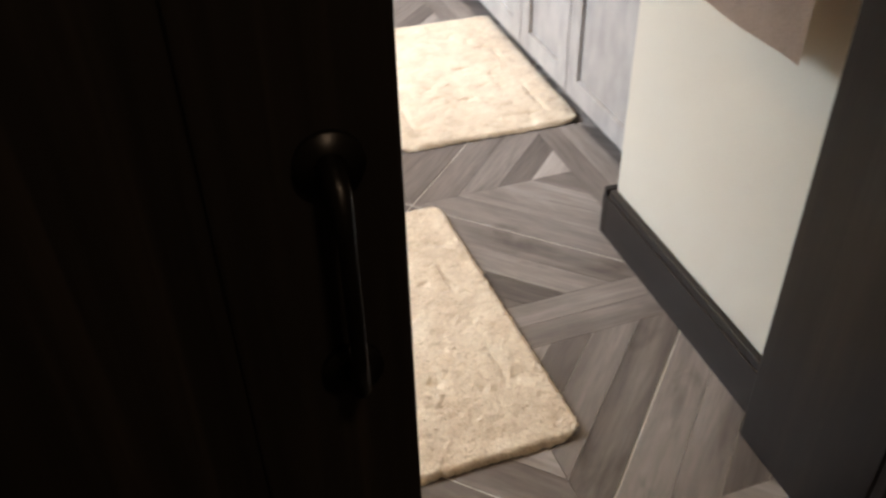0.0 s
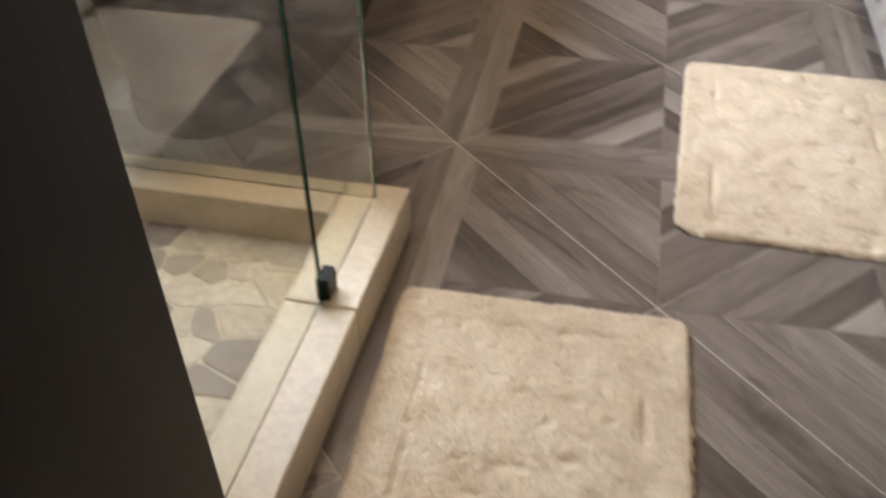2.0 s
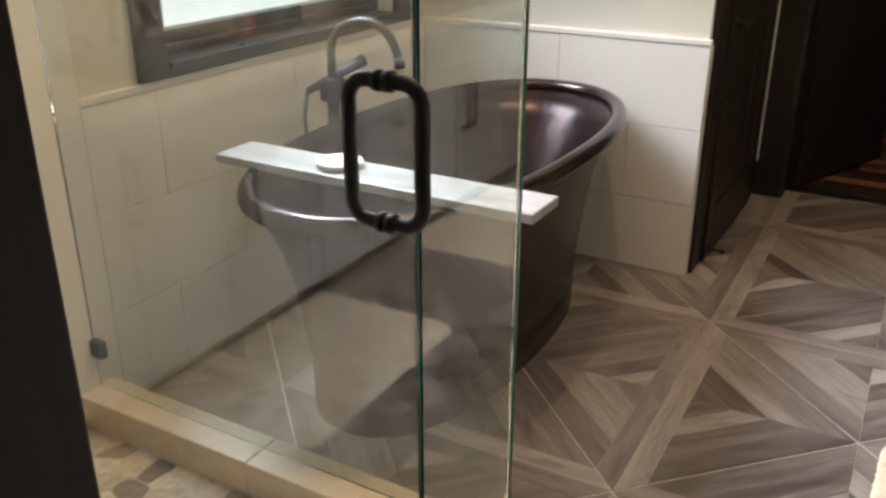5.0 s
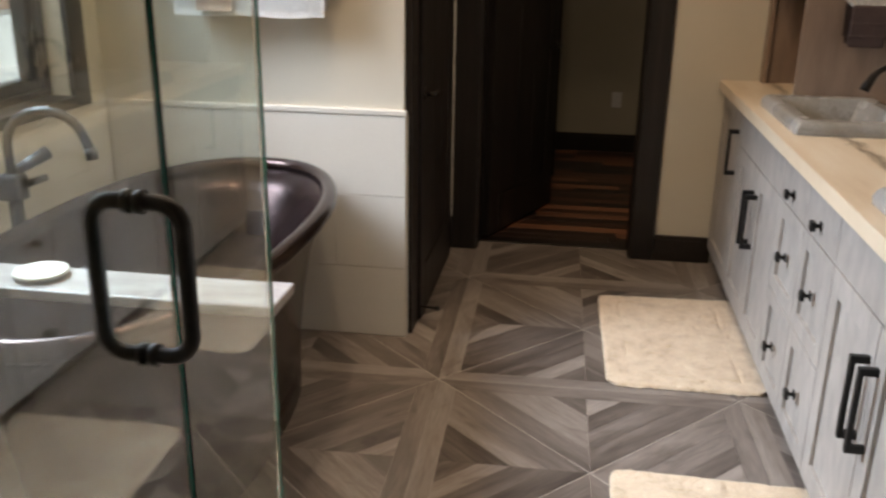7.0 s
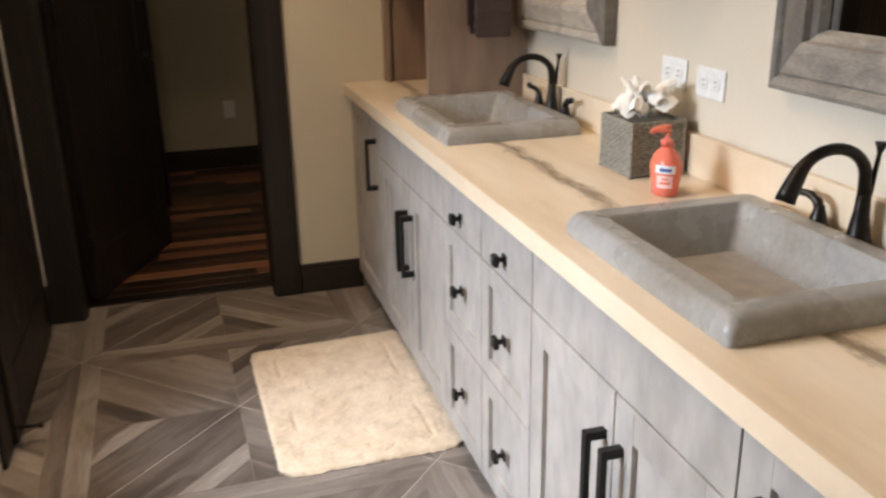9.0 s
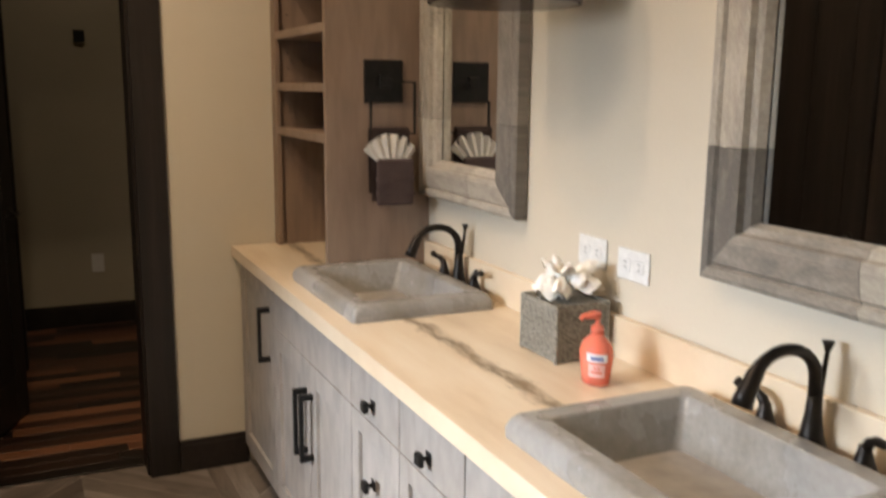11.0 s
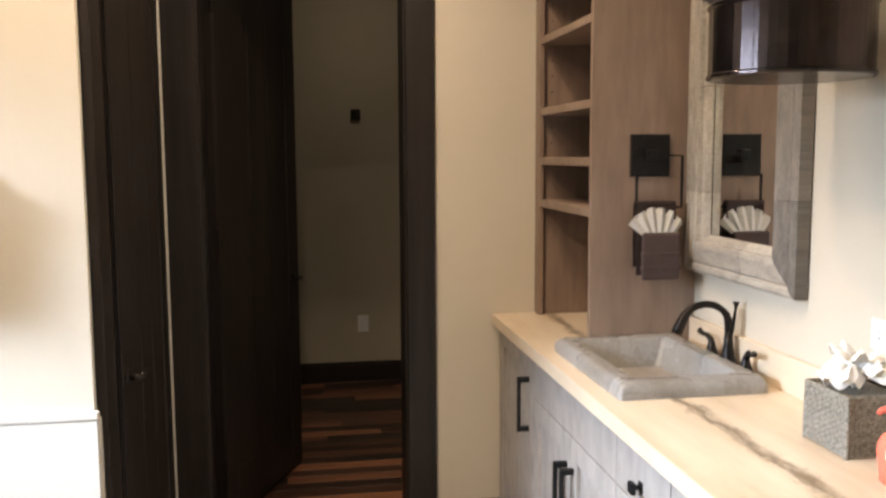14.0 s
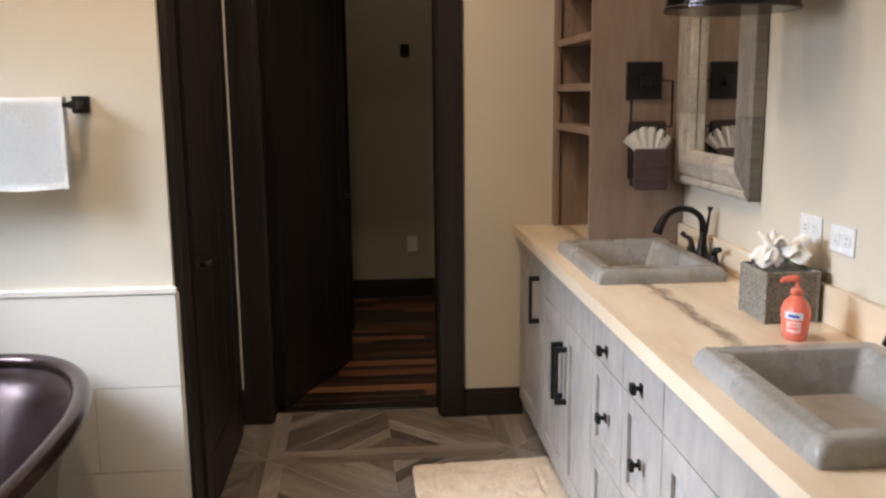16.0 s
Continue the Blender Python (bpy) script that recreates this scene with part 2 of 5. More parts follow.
dist = nt.nodes.new("ShaderNodeMath")
dist.operation = "SUBTRACT"
dist.inputs[1].default_value = 1.235
nt.links.new(wob.outputs[0], dist.inputs[0])
ab = nt.nodes.new("ShaderNodeMath")
ab.operation = "ABSOLUTE"
nt.links.new(dist.outputs[0], ab.inputs[0])
n5 = node(nt, "ShaderNodeTexNoise", Scale=26.0, Detail=6.0, Roughness=0.7)
nt.links.new(mp.outputs[0], n5.inputs["Vector"])
v2 = nt.nodes.new("ShaderNodeMath")
v2.operation = "MULTIPLY_ADD"
v2.inputs[1].default_value = 0.085
nt.links.new(n5.outputs[0], v2.inputs[0])
nt.links.new(ab.outputs[0], v2.inputs[2])
vr = ramp(nt, [(0.044, (0.34, 0.30, 0.25)), (0.072, (1, 1, 1))])
nt.links.new(v2.outputs[0], vr.inputs[0])
nt.links.new(mix(nt, "MULTIPLY", 1.0, rr.outputs[0], vr.outputs[0]), b.inputs["Base Color"])
b.inputs["Roughness"].default_value = 0.28
M_COUNTER = m

# glass, mirror, soap
m, nt, b = principled("shower_glass")
b.inputs["Base Color"].default_value, b.inputs["Roughness"].default_value = (0.93, 0.985, 0.965, 1), 0.0
b.inputs["Transmission Weight"].default_value, b.inputs["IOR"].default_value = 1.0, 1.5
M_GLASS = m
m, nt, b = principled("green_glass_edge")
b.inputs["Base Color"].default_value, b.inputs["Roughness"].default_value = (0.01, 0.12, 0.08, 1), 0.15
M_GLASSEDGE = m
m, nt, b = principled("mirror_silver")
b.inputs["Base Color"].default_value, b.inputs["Metallic"].default_value, b.inputs["Roughness"].default_value = (0.85, 0.86, 0.84, 1), 1.0, 0.01
M_MIRROR = m
m, nt, b = principled("orange_soap")
b.inputs["Base Color"].default_value, b.inputs["Roughness"].default_value = (0.90, 0.24, 0.16, 1), 0.10
b.inputs["Transmission Weight"].default_value = 0.3
b.inputs["Subsurface Weight"].default_value, b.inputs["Subsurface Radius"].default_value = 0.4, (0.03, 0.01, 0.005)
M_SOAP = m
m, nt, b = principled("downlight_glow")
b.inputs["Emission Color"].default_value, b.inputs["Emission Strength"].default_value = (1, 0.8, 0.55, 1), 6.0
M_GLOW = m

# river stones: colour per stone
m, nt, b = principled("sliced_pebble")
oi = nt.nodes.new("ShaderNodeObjectInfo")
rr = ramp(nt, [(0.0, (0.19, 0.15, 0.115)), (0.2, (0.25, 0.20, 0.15)), (0.36, (0.33, 0.265, 0.19)), (0.46, (0.47, 0.385, 0.275)), (0.75, (0.58, 0.49, 0.36)), (0.9, (0.64, 0.56, 0.43)), (1.0, (0.72, 0.67, 0.58))])
nt.links.new(oi.outputs["Random"], rr.inputs[0])
tc = nt.nodes.new("ShaderNodeTexCoord")
nz = node(nt, "ShaderNodeTexNoise", Scale=45.0, Detail=5.0)
nt.links.new(tc.outputs["Object"], nz.inputs["Vector"])
r2 = ramp(nt, [(0.3, (0.75, 0.75, 0.75)), (0.7, (1.1, 1.1, 1.1))])
nt.links.new(nz.outputs[0], r2.inputs[0])
nt.links.new(mix(nt, "MULTIPLY", 1.0, rr.outputs[0], r2.outputs[0]), b.inputs["Base Color"])
b.inputs["Roughness"].default_value = 0.5
M_PEBBLE = m

# rug: cut pile
m, nt, b = principled("cream_cotton_pile")
tc = nt.nodes.new("ShaderNodeTexCoord")
nz = node(nt, "ShaderNodeTexNoise", Scale=14.0, Detail=6.0, Roughness=0.7)
nf = node(nt, "ShaderNodeTexNoise", Scale=220.0, Detail=3.0)
for n in (nz, nf):
    nt.links.new(tc.outputs["Object"], n.inputs["Vector"])
rr = ramp(nt, [(0.30, (0.50, 0.38, 0.25)), (0.48, (0.65, 0.52, 0.37)), (0.72, (0.75, 0.63, 0.47))])
nt.links.new(nz.outputs[0], rr.inputs[0])
r2 = ramp(nt, [(0.3, (0.86, 0.84, 0.81)), (0.65, (1.08, 1.08, 1.08))])
nt.links.new(nf.outputs[0], r2.inputs[0])
nt.links.new(mix(nt, "MULTIPLY", 1.0, rr.outputs[0], r2.outputs[0]), b.inputs["Base Color"])
b.inputs["Roughness"].default_value = 1.0
b.inputs["Sheen Weight"].default_value = 0.3
bp = node(nt, "ShaderNodeBump", Strength=0.5, Distance=0.005)
nt.links.new(nf.outputs[0], bp.inputs["Height"])
nt.links.new(bp.outputs[0], b.inputs["Normal"])
M_RUG = m

# woven seagrass box
m, nt, b = principled("woven_grey_seagrass")
tc = nt.nodes.new("ShaderNodeTexCoord")
br = nt.nodes.new("ShaderNodeTexNoise")
br.inputs["Scale"].default_value = 160.0
nt.links.new(tc.outputs["Object"], br.inputs["Vector"])
rr = ramp(nt, [(0.33, (0.13, 0.115, 0.09)), (0.66, (0.31, 0.285, 0.235))])
nt.links.new(br.outputs[0], rr.inputs[0])
nt.links.new(rr.outputs[0], b.inputs["Base Color"])
b.inputs["Roughness"].default_value = 0.6
M_WOVEN = m


# ---- mesh helpers ----
def shape(name, bm, material, smooth=False):
    me = bpy.data.meshes.new(name)
    bmesh.ops.recalc_face_normals(bm, faces=bm.faces)
    if smooth:
        for f in bm.faces:
            f.smooth = True
    bm.to_mesh(me)
    bm.free()
    me.materials.append(material)
    return me


def part(name, bm, material, parent, label="", smooth=False):
    ob = new(name, shape(name, bm, material, smooth))
    ob.parent = parent
    return tagged(ob, label=label)


def thing(name, at, label, category, group=""):
    ob = new(name)
    ob.location = at
    ob.empty_display_size = 0.05
    return tagged(ob, label, category, group, "")


def struct(name, bm, material, label="", category="", smooth=False):
    ob = new(name, shape(name, bm, material, smooth))
    return tagged(ob, label, category, kind="structure")


def box(x0, x1, y0, y1, z0, z1, bevel=0.0, bm=None, seg=2):
    bm = bm or bmesh.new()
    m = Matrix.LocRotScale(((x0 + x1) / 2, (y0 + y1) / 2, (z0 + z1) / 2), None, (x1 - x0, y1 - y0, z1 - z0))
    r = bmesh.ops.create_cube(bm, size=1, matrix=m)
    if bevel:
        edges = list({e for v in r["verts"] for e in v.link_edges})
        bmesh.ops.bevel(bm, geom=edges, offset=bevel, segments=seg, affect="EDGES", profile=0.5)
    return bm


def tube(points, radius, bm=None, sides=12, closed=False, square=False):
    """A rod along a line of points; radius is one number or one for each point."""
    bm = bm or bmesh.new()
    pts = [Vector(p) for p in points]
    n = len(pts)
    rad = radius if isinstance(radius, (list, tuple)) else [radius] * n
    sides = 4 if square else sides
    rings, up = [], None
    for i, p in enumerate(pts):
        a = pts[i - 1] if (i or closed) else p
        c = pts[(i + 1) % n] if (i < n - 1 or closed) else p
        d = (c - a).normalized()
        if up is None:
            up = d.orthogonal().normalized()
            if square:
                up = Vector((0, 0, 1)).cross(d) if abs(d.z) < 0.9 else Vector((1, 0, 0))
        up = (up - d * up.dot(d)).normalized()
        side = d.cross(up)
        k = math.pi / 4 if square else 0
        f = math.sqrt(2) if square else 1
        rings.append([bm.verts.new(p + (up * math.cos(2 * math.pi * j / sides + k) + side * math.sin(2 * math.pi * j / sides + k)) * rad[i] * f) for j in range(sides)])
    for i in range(n if closed else n - 1):
        r0, r1 = rings[i], rings[(i + 1) % n]
        for j in range(sides):
            bm.faces.new((r0[j], r0[(j + 1) % sides], r1[(j + 1) % sides], r1[j]))
    if not closed:
        bm.faces.new(rings[0])
        bm.faces.new(rings[-1])
    return bm


def lathe(profile, at=(0, 0, 0), bm=None, sides=40):
    """Turn (radius, height) pairs round the upright axis."""
    bm = bm or bmesh.new()
    rings = [[bm.verts.new((at[0] + r * math.cos(2 * math.pi * j / sides), at[1] + r * math.sin(2 * math.pi * j / sides), at[2] + z)) for j in range(sides)] for r, z in profile]
    for r0, r1 in zip(rings, rings[1:]):
        for j in range(sides):
            bm.faces.new((r0[j], r0[(j + 1) % sides], r1[(j + 1) % sides], r1[j]))
    for ring in (rings[0], rings[-1]):
        if len({tuple(round(c, 5) for c in v.co) for v in ring}) > 2:
            bm.faces.new(ring)
    bmesh.ops.remove_doubles(bm, verts=bm.verts, dist=0.00001)
    return bm


def prism(poly, z0, z1, bm=None):
    bm = bm or bmesh.new()
    lo = [bm.verts.new((x, y, z0)) for x, y in poly]
    hi = [bm.verts.new((x, y, z1)) for x, y in poly]
    bm.faces.new(hi)
    bm.faces.new(lo[::-1])
    for i in range(len(poly)):
        j = (i + 1) % len(poly)
        bm.faces.new((lo[i], lo[j], hi[j], hi[i]))
    return bm


def clip(poly, nx, ny, d):
    """The part of a polygon where nx*x + ny*y <= d."""
    out = []
    for i, p in enumerate(poly):
        q = poly[(i + 1) % len(poly)]
        a, c = nx * p[0] + ny * p[1] - d, nx * q[0] + ny * q[1] - d
        if a <= 0:
            out.append(p)
        if a * c < 0:
            s = a / (a - c)
            out.append((p[0] + s * (q[0] - p[0]), p[1] + s * (q[1] - p[1])))
    return out


def arc(cx, cz, r, a0, a1, n):
    return [(cx + r * math.cos(radians(a0 + (a1 - a0) * i / n)), cz + r * math.sin(radians(a0 + (a1 - a0) * i / n))) for i in range(n + 1)]

# ---- the large structure ----
H = 3.0
WEST, EAST, SOUTH, NORTH = -1.5, 1.47, 1.04, 5.04


def wall_with_hole(name, axis, a0, a1, t0, t1, z0, z1, hole, material, label):
    """A wall of thickness t0..t1, along x or y from a0 to a1, with one opening (h0, h1, z0, z1) right through it."""
    bm = bmesh.new()
    h0, h1, hz0, hz1 = hole
    for u0, u1, w0, w1 in ((a0, h0, z0, z1), (h1, a1, z0, z1), (h0, h1, z0, hz0), (h0, h1, hz1, z1)):
        if u1 - u0 > 0.001 and w1 - w0 > 0.001:
            if axis == "x":
                box(u0, u1, t0, t1, w0, w1, bm=bm)
            else:
                box(t0, t1, u0, u1, w0, w1, bm=bm)
    return struct(name, bm, material, label, "wall")


struct("ground_slab", box(-3.2, 3.2, -2.2, 9.2, -0.2, -0.012), M_FLOORGROUT, "grey grout bed under the floor tiles", "floor")
struct("ceiling", box(-1.8, 1.8, 0.78, 5.2, H, H + 0.12), M_CEIL, "plain cream painted ceiling", "ceiling")
wall_with_hole("wall_west", "y", 0.78, 5.2, -1.70, WEST - 0.012, 0, H, (2.50, 3.67, 0.93, 2.15), M_WALL, "cream painted wall with a window")
struct("wall_east", box(EAST, 1.63, 0.78, 5.2, 0, H), M_WALL, "cream painted wall behind the vanity", "wall")
wall_with_hole("wall_north", "x", -1.50, EAST, NORTH, 5.19, 0, H, (-0.20, 0.595, 0, 2.44), M_WALL, "cream painted wall with a doorway")
# the hall's dimness is painted on this wall too
wall_with_hole("wall_south", "x", -1.50, EAST, 0.80, SOUTH, 0, H, (-0.029, 0.785, 0, 2.32), M_HALLSHADE, "wall with the entry doorway, coloured dark for the hall's shade")
struct("wall_entry_return", box(0.834, EAST, SOUTH, 1.735, 0, H, 0.004), M_WALL, "short painted wall beside the vanity", "wall")
# closet block behind the tub wall: its south face carries the tiles, its east face the closet door
struct("wall_closet", box(-1.512, -0.345, 3.905, NORTH, 0, H), M_WALL, "cream painted wall above the tiled wainscot", "wall")
# hall shell added behind the camera, its shade in the colour; and the dark room beyond
struct("hall_wall_back", box(-1.6, 1.6, -1.5, -1.4, 0, H), M_HALLSHADE, "added hall wall, its shade put into a dark colour", "wall")
struct("hall_wall_west", box(-1.7, -1.6, -1.5, 0.80, 0, H), M_HALLSHADE, "added hall wall, its shade put into a dark colour", "wall")
struct("hall_wall_east", box(1.6, 1.7, -1.5, 0.80, 0, H), M_HALLSHADE, "added hall wall, its shade put into a dark colour", "wall")
struct("hall_ceiling", box(-1.7, 1.7, -1.5, 0.78, H, H + 0.1), M_HALLSHADE, "added hall ceiling, its shade put into a dark colour", "ceiling")
struct("bedroom_wall_north", box(-1.6, 1.9, 7.5, 7.6, 0, H), M_FARWALL, "olive taupe painted wall in a dark room", "wall")
struct("bedroom_wall_west", box(-1.7, -1.6, 5.2, 7.6, 0, H), M_FARWALL, "olive taupe painted wall", "wall")
struct("bedroom_wall_east", box(1.9, 2.0, 5.2, 7.6, 0, H), M_FARWALL, "olive taupe painted wall", "wall")
struct("bedroom_wall_south", box(1.64, 1.9, 5.08, 5.2, 0, H), M_FARWALL, "olive taupe painted wall", "wall")
struct("bedroom_ceiling", box(-1.7, 2.0, 5.2, 7.6, H, H + 0.1), M_FARWALL, "dim painted ceiling", "ceiling")

# baseboards, black
def baseboard(x0, x1, y0, y1, z=0.13):
    bm = box(x0, x1, y0, y1, 0, z - 0.02, 0.002)
    box(x0 + 0.0 if x1 - x0 > 0.05 else x0 + 0.004, x1 if x1 - x0 > 0.05 else x1 - 0.002, y0 + (0.004 if y1 - y0 < 0.05 else 0), y1 - (0.002 if y1 - y0 < 0.05 else 0), z - 0.021, z, 0.003, bm=bm)
    struct("baseboard", bm, M_DARKTRIM, "tall black-stained wooden baseboard", "baseboard")


baseboard(0.811, 0.834, 1.10, 1.735)
baseboard(0.811, 0.958, 1.735, 1.757)
baseboard(0.70, 0.972, 5.018, 5.04)
baseboard(-1.6, 1.9, 7.478, 7.5, 0.14)
baseboard(-1.6, -1.578, 5.25, 7.47, 0.14)

# ---- door casings ----
def casing(name, boxes, label):
    bm = bmesh.new()
    for b6 in boxes:
        box(*b6, 0.003, bm=bm)
    return struct(name, bm, M_DARKWOOD, label, "door casing")


# doorway in the north wall: casing on the bathroom face, jamb lining in the opening
casing("door_1_casing", [(0.586, 0.698, 5.014, 5.04, 0, 2.54), (-0.345, -0.19, 5.014, 5.04, 0, 2.54), (-0.19, 0.586, 5.014, 5.04, 2.43, 2.54),
                         (0.578, 0.596, 5.04, 5.205, 0, 2.44), (-0.201, -0.183, 5.04, 5.205, 0, 2.44), (-0.183, 0.578, 5.04, 5.205, 2.422, 2.44)], "black-stained casing and jamb round the doorway")
# closet door on the east face of the tub wall
casing("door_2_casing", [(-0.345, -0.318, 3.93, 4.05, 0, 2.54), (-0.345, -0.318, 4.89, 5.012, 0, 2.54), (-0.345, -0.318, 4.05, 4.89, 2.43, 2.54)], "black-stained casing of the closet door")
# entry opening, with two beads on the west jamb
casing("door_3_casing", [(-0.030, -0.010, 0.80, 1.042, 0, 2.31), (-0.12, -0.031, 1.041, 1.052, 0, 2.40), (0.772, 0.833, 0.80, 1.085, 0, 2.31), (-0.009, 0.771, 0.80, 1.05, 2.296, 2.31),
                         (-0.12, -0.012, 0.778, 0.80, 0, 2.40), (0.775, 0.88, 0.778, 0.80, 0, 2.40),
                         (-0.0098, -0.002, 0.806, 0.818, 0, 2.29), (-0.0098, -0.002, 0.836, 0.848, 0, 2.29)], "black-stained jamb of the entry doorway")


def door_leaf(name, at, width, turn, label, height=2.40, knob_z=0.95, lever=True, planks=3, side=1, category="door"):
    """A panelled leaf hinged at its origin, running along +x."""
    d = thing(name, at, label, category)
    d.rotation_euler = (0, 0, radians(turn))
    part("core", box(0, width, -0.016, 0.016, 0.012, height, 0.002), M_DARKWOOD, d)
    stile = 0.11
    for k, (u0, u1, w0, w1) in enumerate(((0, stile, 0.012, height), (width - stile, width, 0.012, height), (stile, width - stile, height - 0.13, height), (stile, width - stile, 0.012, 0.22))):
        bm = bmesh.new()
        for s in (-1, 1):
            box(u0 + 0.001, u1 - 0.001, min(s * 0.0165, s * 0.024), max(s * 0.0165, s * 0.024), w0 + 0.001, w1 - 0.001, 0.003, bm=bm)
        part("stile" if k < 2 else "rail", bm, M_DARKWOOD, d)
    inner = width - 2 * stile
    for k in range(planks):
        bm = bmesh.new()
        for s in (-1, 1):
            box(stile + inner * k / planks + 0.003, stile + inner * (k + 1) / planks - 0.003, min(s * 0.0165, s * 0.020), max(s * 0.0165, s * 0.020), 0.222, height - 0.132, 0.002, bm=bm)
        part("plank", bm, M_DARKWOOD, d)
    if lever:
        bm = bmesh.new()
        for s in (-1, 1):
            tube([(width - 0.06, s * 0.02, knob_z), (width - 0.06, s * 0.032, knob_z)], 0.026, bm=bm, sides=20)
            tube([(width - 0.06, s * 0.03, knob_z), (width - 0.06, s * 0.065, knob_z)], 0.010, bm=bm)
            tube([(width - 0.055, s * 0.062, knob_z), (width - 0.11, s * 0.064, knob_z), (width - 0.17, s * 0.06, knob_z - 0.004)], [0.010, 0.009, 0.007], bm=bm)
        part("door_handle", bm, M_BRONZE, d, "oil-rubbed bronze lever", True)
    for z in (0.25, 1.2, 2.15):
        part("hinge", tube([(-0.004, -0.022, z - 0.05), (-0.004, -0.022, z + 0.05)], 0.007), M_BRONZE, d)
    return d


door_leaf("door_1", (-0.165, 5.215, 0), 0.80, 68, "black-stained plank door standing open into the dark room")
door_leaf("door_4", (-0.62, 6.72, 0), 0.78, -7, "black-stained door at the far side of the dark room")
closet = door_leaf("door_2", (-0.352, 4.885, 0), 0.832, -90, "closed black-stained closet door beside the tub wall", knob_z=0.93)
closet.location.x = -0.328
# sliding entry door, parked to the west of the opening
slider = thing("sliding_door", (-0.40, 0.72, 0), "black-stained sliding door with an iron pull, slid aside", "door")
part("core", box(-0.45, 0.452, -0.018, 0.018, 0.015, 2.38, 0.002), M_DARKWOOD, slider)
for u0, u1 in ((-0.45, -0.32), (0.32, 0.452)):
    part("stile", box(u0, u1, -0.025, 0.024, 0.016, 2.379, 0.004), M_DARKWOOD, slider)
for z0, z1 in ((0.016, 0.25), (1.15, 1.30), (2.22, 2.379)):
    part("rail", box(-0.319, 0.319, -0.024, 0.023, z0, z1, 0.004), M_DARKWOOD, slider)
pull = part("door_pull", tube([(0.402, -0.022, 0.995), (0.402, -0.055, 0.99), (0.402, -0.062, 0.96), (0.402, -0.062, 0.85), (0.402, -0.055, 0.815), (0.402, -0.022, 0.81)], [0.012, 0.008, 0.0062, 0.0062, 0.008, 0.012]), M_BRONZE, slider, "aged bronze pull", True)
for z in (0.995, 0.81):
    part("escutcheon", tube([(0.402, -0.025, z), (0.402, -0.031, z)], 0.024, sides=20), M_BRONZE, pull, smooth=True)
rail_bm = box(-0.95, 0.80, 0.755, 0.765, 2.41, 2.45, 0.002)
struct("door_track", rail_bm, M_IRON, "black iron track over the sliding door", "door track")
for hx in (-0.25, 0.25):
    part("hanger", box(hx - 0.02, hx + 0.02, 0.02, 0.032, 2.20, 2.46, 0.002), M_IRON, slider)

# light along the casing edge, put in as a pale strip
struct("trim", box(-0.3178, -0.310, 4.988, 4.996, 0.18, 2.42), M_DISH_LITEDGE, "thin pale strip painted as the lit edge of the dark casing", "trim")

# ---- tiled wainscot round the tub ----
def wainscot(name, pieces, cap, label):
    base = struct(name, box(*cap, 0.004), M_TILEWALL, label, "wainscot")
    for b6 in pieces:
        ob = new("tile", shape("tile", box(*b6, 0.0008, seg=1), M_TILEWALL))
        ob.parent = base
    return base


rows = [(0.002, 0.286), (0.288, 0.573), (0.575, 0.877)]
pieces = []
for k, (z0, z1) in enumerate(rows):
    edges = [-1.497] + [e for e in ((-1.20, -0.61) if k % 2 else (-0.90,))] + [-0.336]
    for a, c in zip(edges, edges[1:]):
        pieces.append((a + 0.0008, c - 0.0008, 3.892, 3.905, z0, z1))
    pieces.append((-0.3445, -0.333, 3.908, 3.928, z0, z1))
wainscot("wainscot_north", pieces, (-1.497, -0.332, 3.889, 3.906, 0.878, 0.901), "cream limestone tiles with a thin cap ledge behind the tub")
pieces = []
for k, (z0, z1) in enumerate(rows):
    edges = [2.20, 2.45 + 0.3 * (k % 2), 3.05 + 0.3 * (k % 2), 3.888]
    for a, c in zip(edges, edges[1:]):
        pieces.append((-1.512, -1.499, a + 0.0008, c - 0.0008, z0, z1))
wainscot("wainscot_west", pieces, (-1.512, -1.496, 2.20, 3.888, 0.878, 0.901), "cream limestone tiles under the window")

# ---- window ----
win = tagged(new("window_1"), "black-framed window over the tub, bright daylight outside", "window", kind="structure")
for nm, b6 in (("window_casing", (-1.512, -1.488, 2.40, 2.50, 0.902, 2.25)), ("window_casing", (-1.512, -1.488, 3.67, 3.77, 0.902, 2.25)), ("window_casing", (-1.512, -1.488, 2.50, 3.67, 2.15, 2.25)), ("window_apron", (-1.512, -1.488, 2.50, 3.67, 0.902, 0.925))):
    part(nm, box(*b6, 0.004), M_WINFRAME, win)
part("window_sill", box(-1.62, -1.475, 2.502, 3.668, 0.926, 0.945, 0.003), M_WINFRAME, win, "satin black sill catching the daylight")
for b6 in ((-1.66, -1.60, 2.502, 2.565, 0.947, 2.148), (-1.66, -1.60, 3.605, 3.668, 0.947, 2.148), (-1.66, -1.60, 2.566, 3.604, 0.947, 1.01), (-1.66, -1.60, 2.566, 3.604, 2.09, 2.148)):
    part("window_frame", box(*b6, 0.006), M_WINFRAME, win)
for b6 in ((-1.598, -1.575, 2.502, 2.535, 0.947, 2.148), (-1.598, -1.575, 3.635, 3.668, 0.947, 2.148), (-1.598, -1.575, 2.536, 3.634, 0.947, 0.972)):
    part("window_stop", box(*b6, 0.004), M_WINFRAME, win)
pane = part("pane", box(-1.634, -1.630, 2.56, 3.61, 1.005, 2.095), M_GLASS, win, "clear glass")
pane.visible_shadow = False
part("latch", box(-1.60, -1.585, 3.615, 3.65, 1.05, 1.17, 0.004), M_IRON, win)

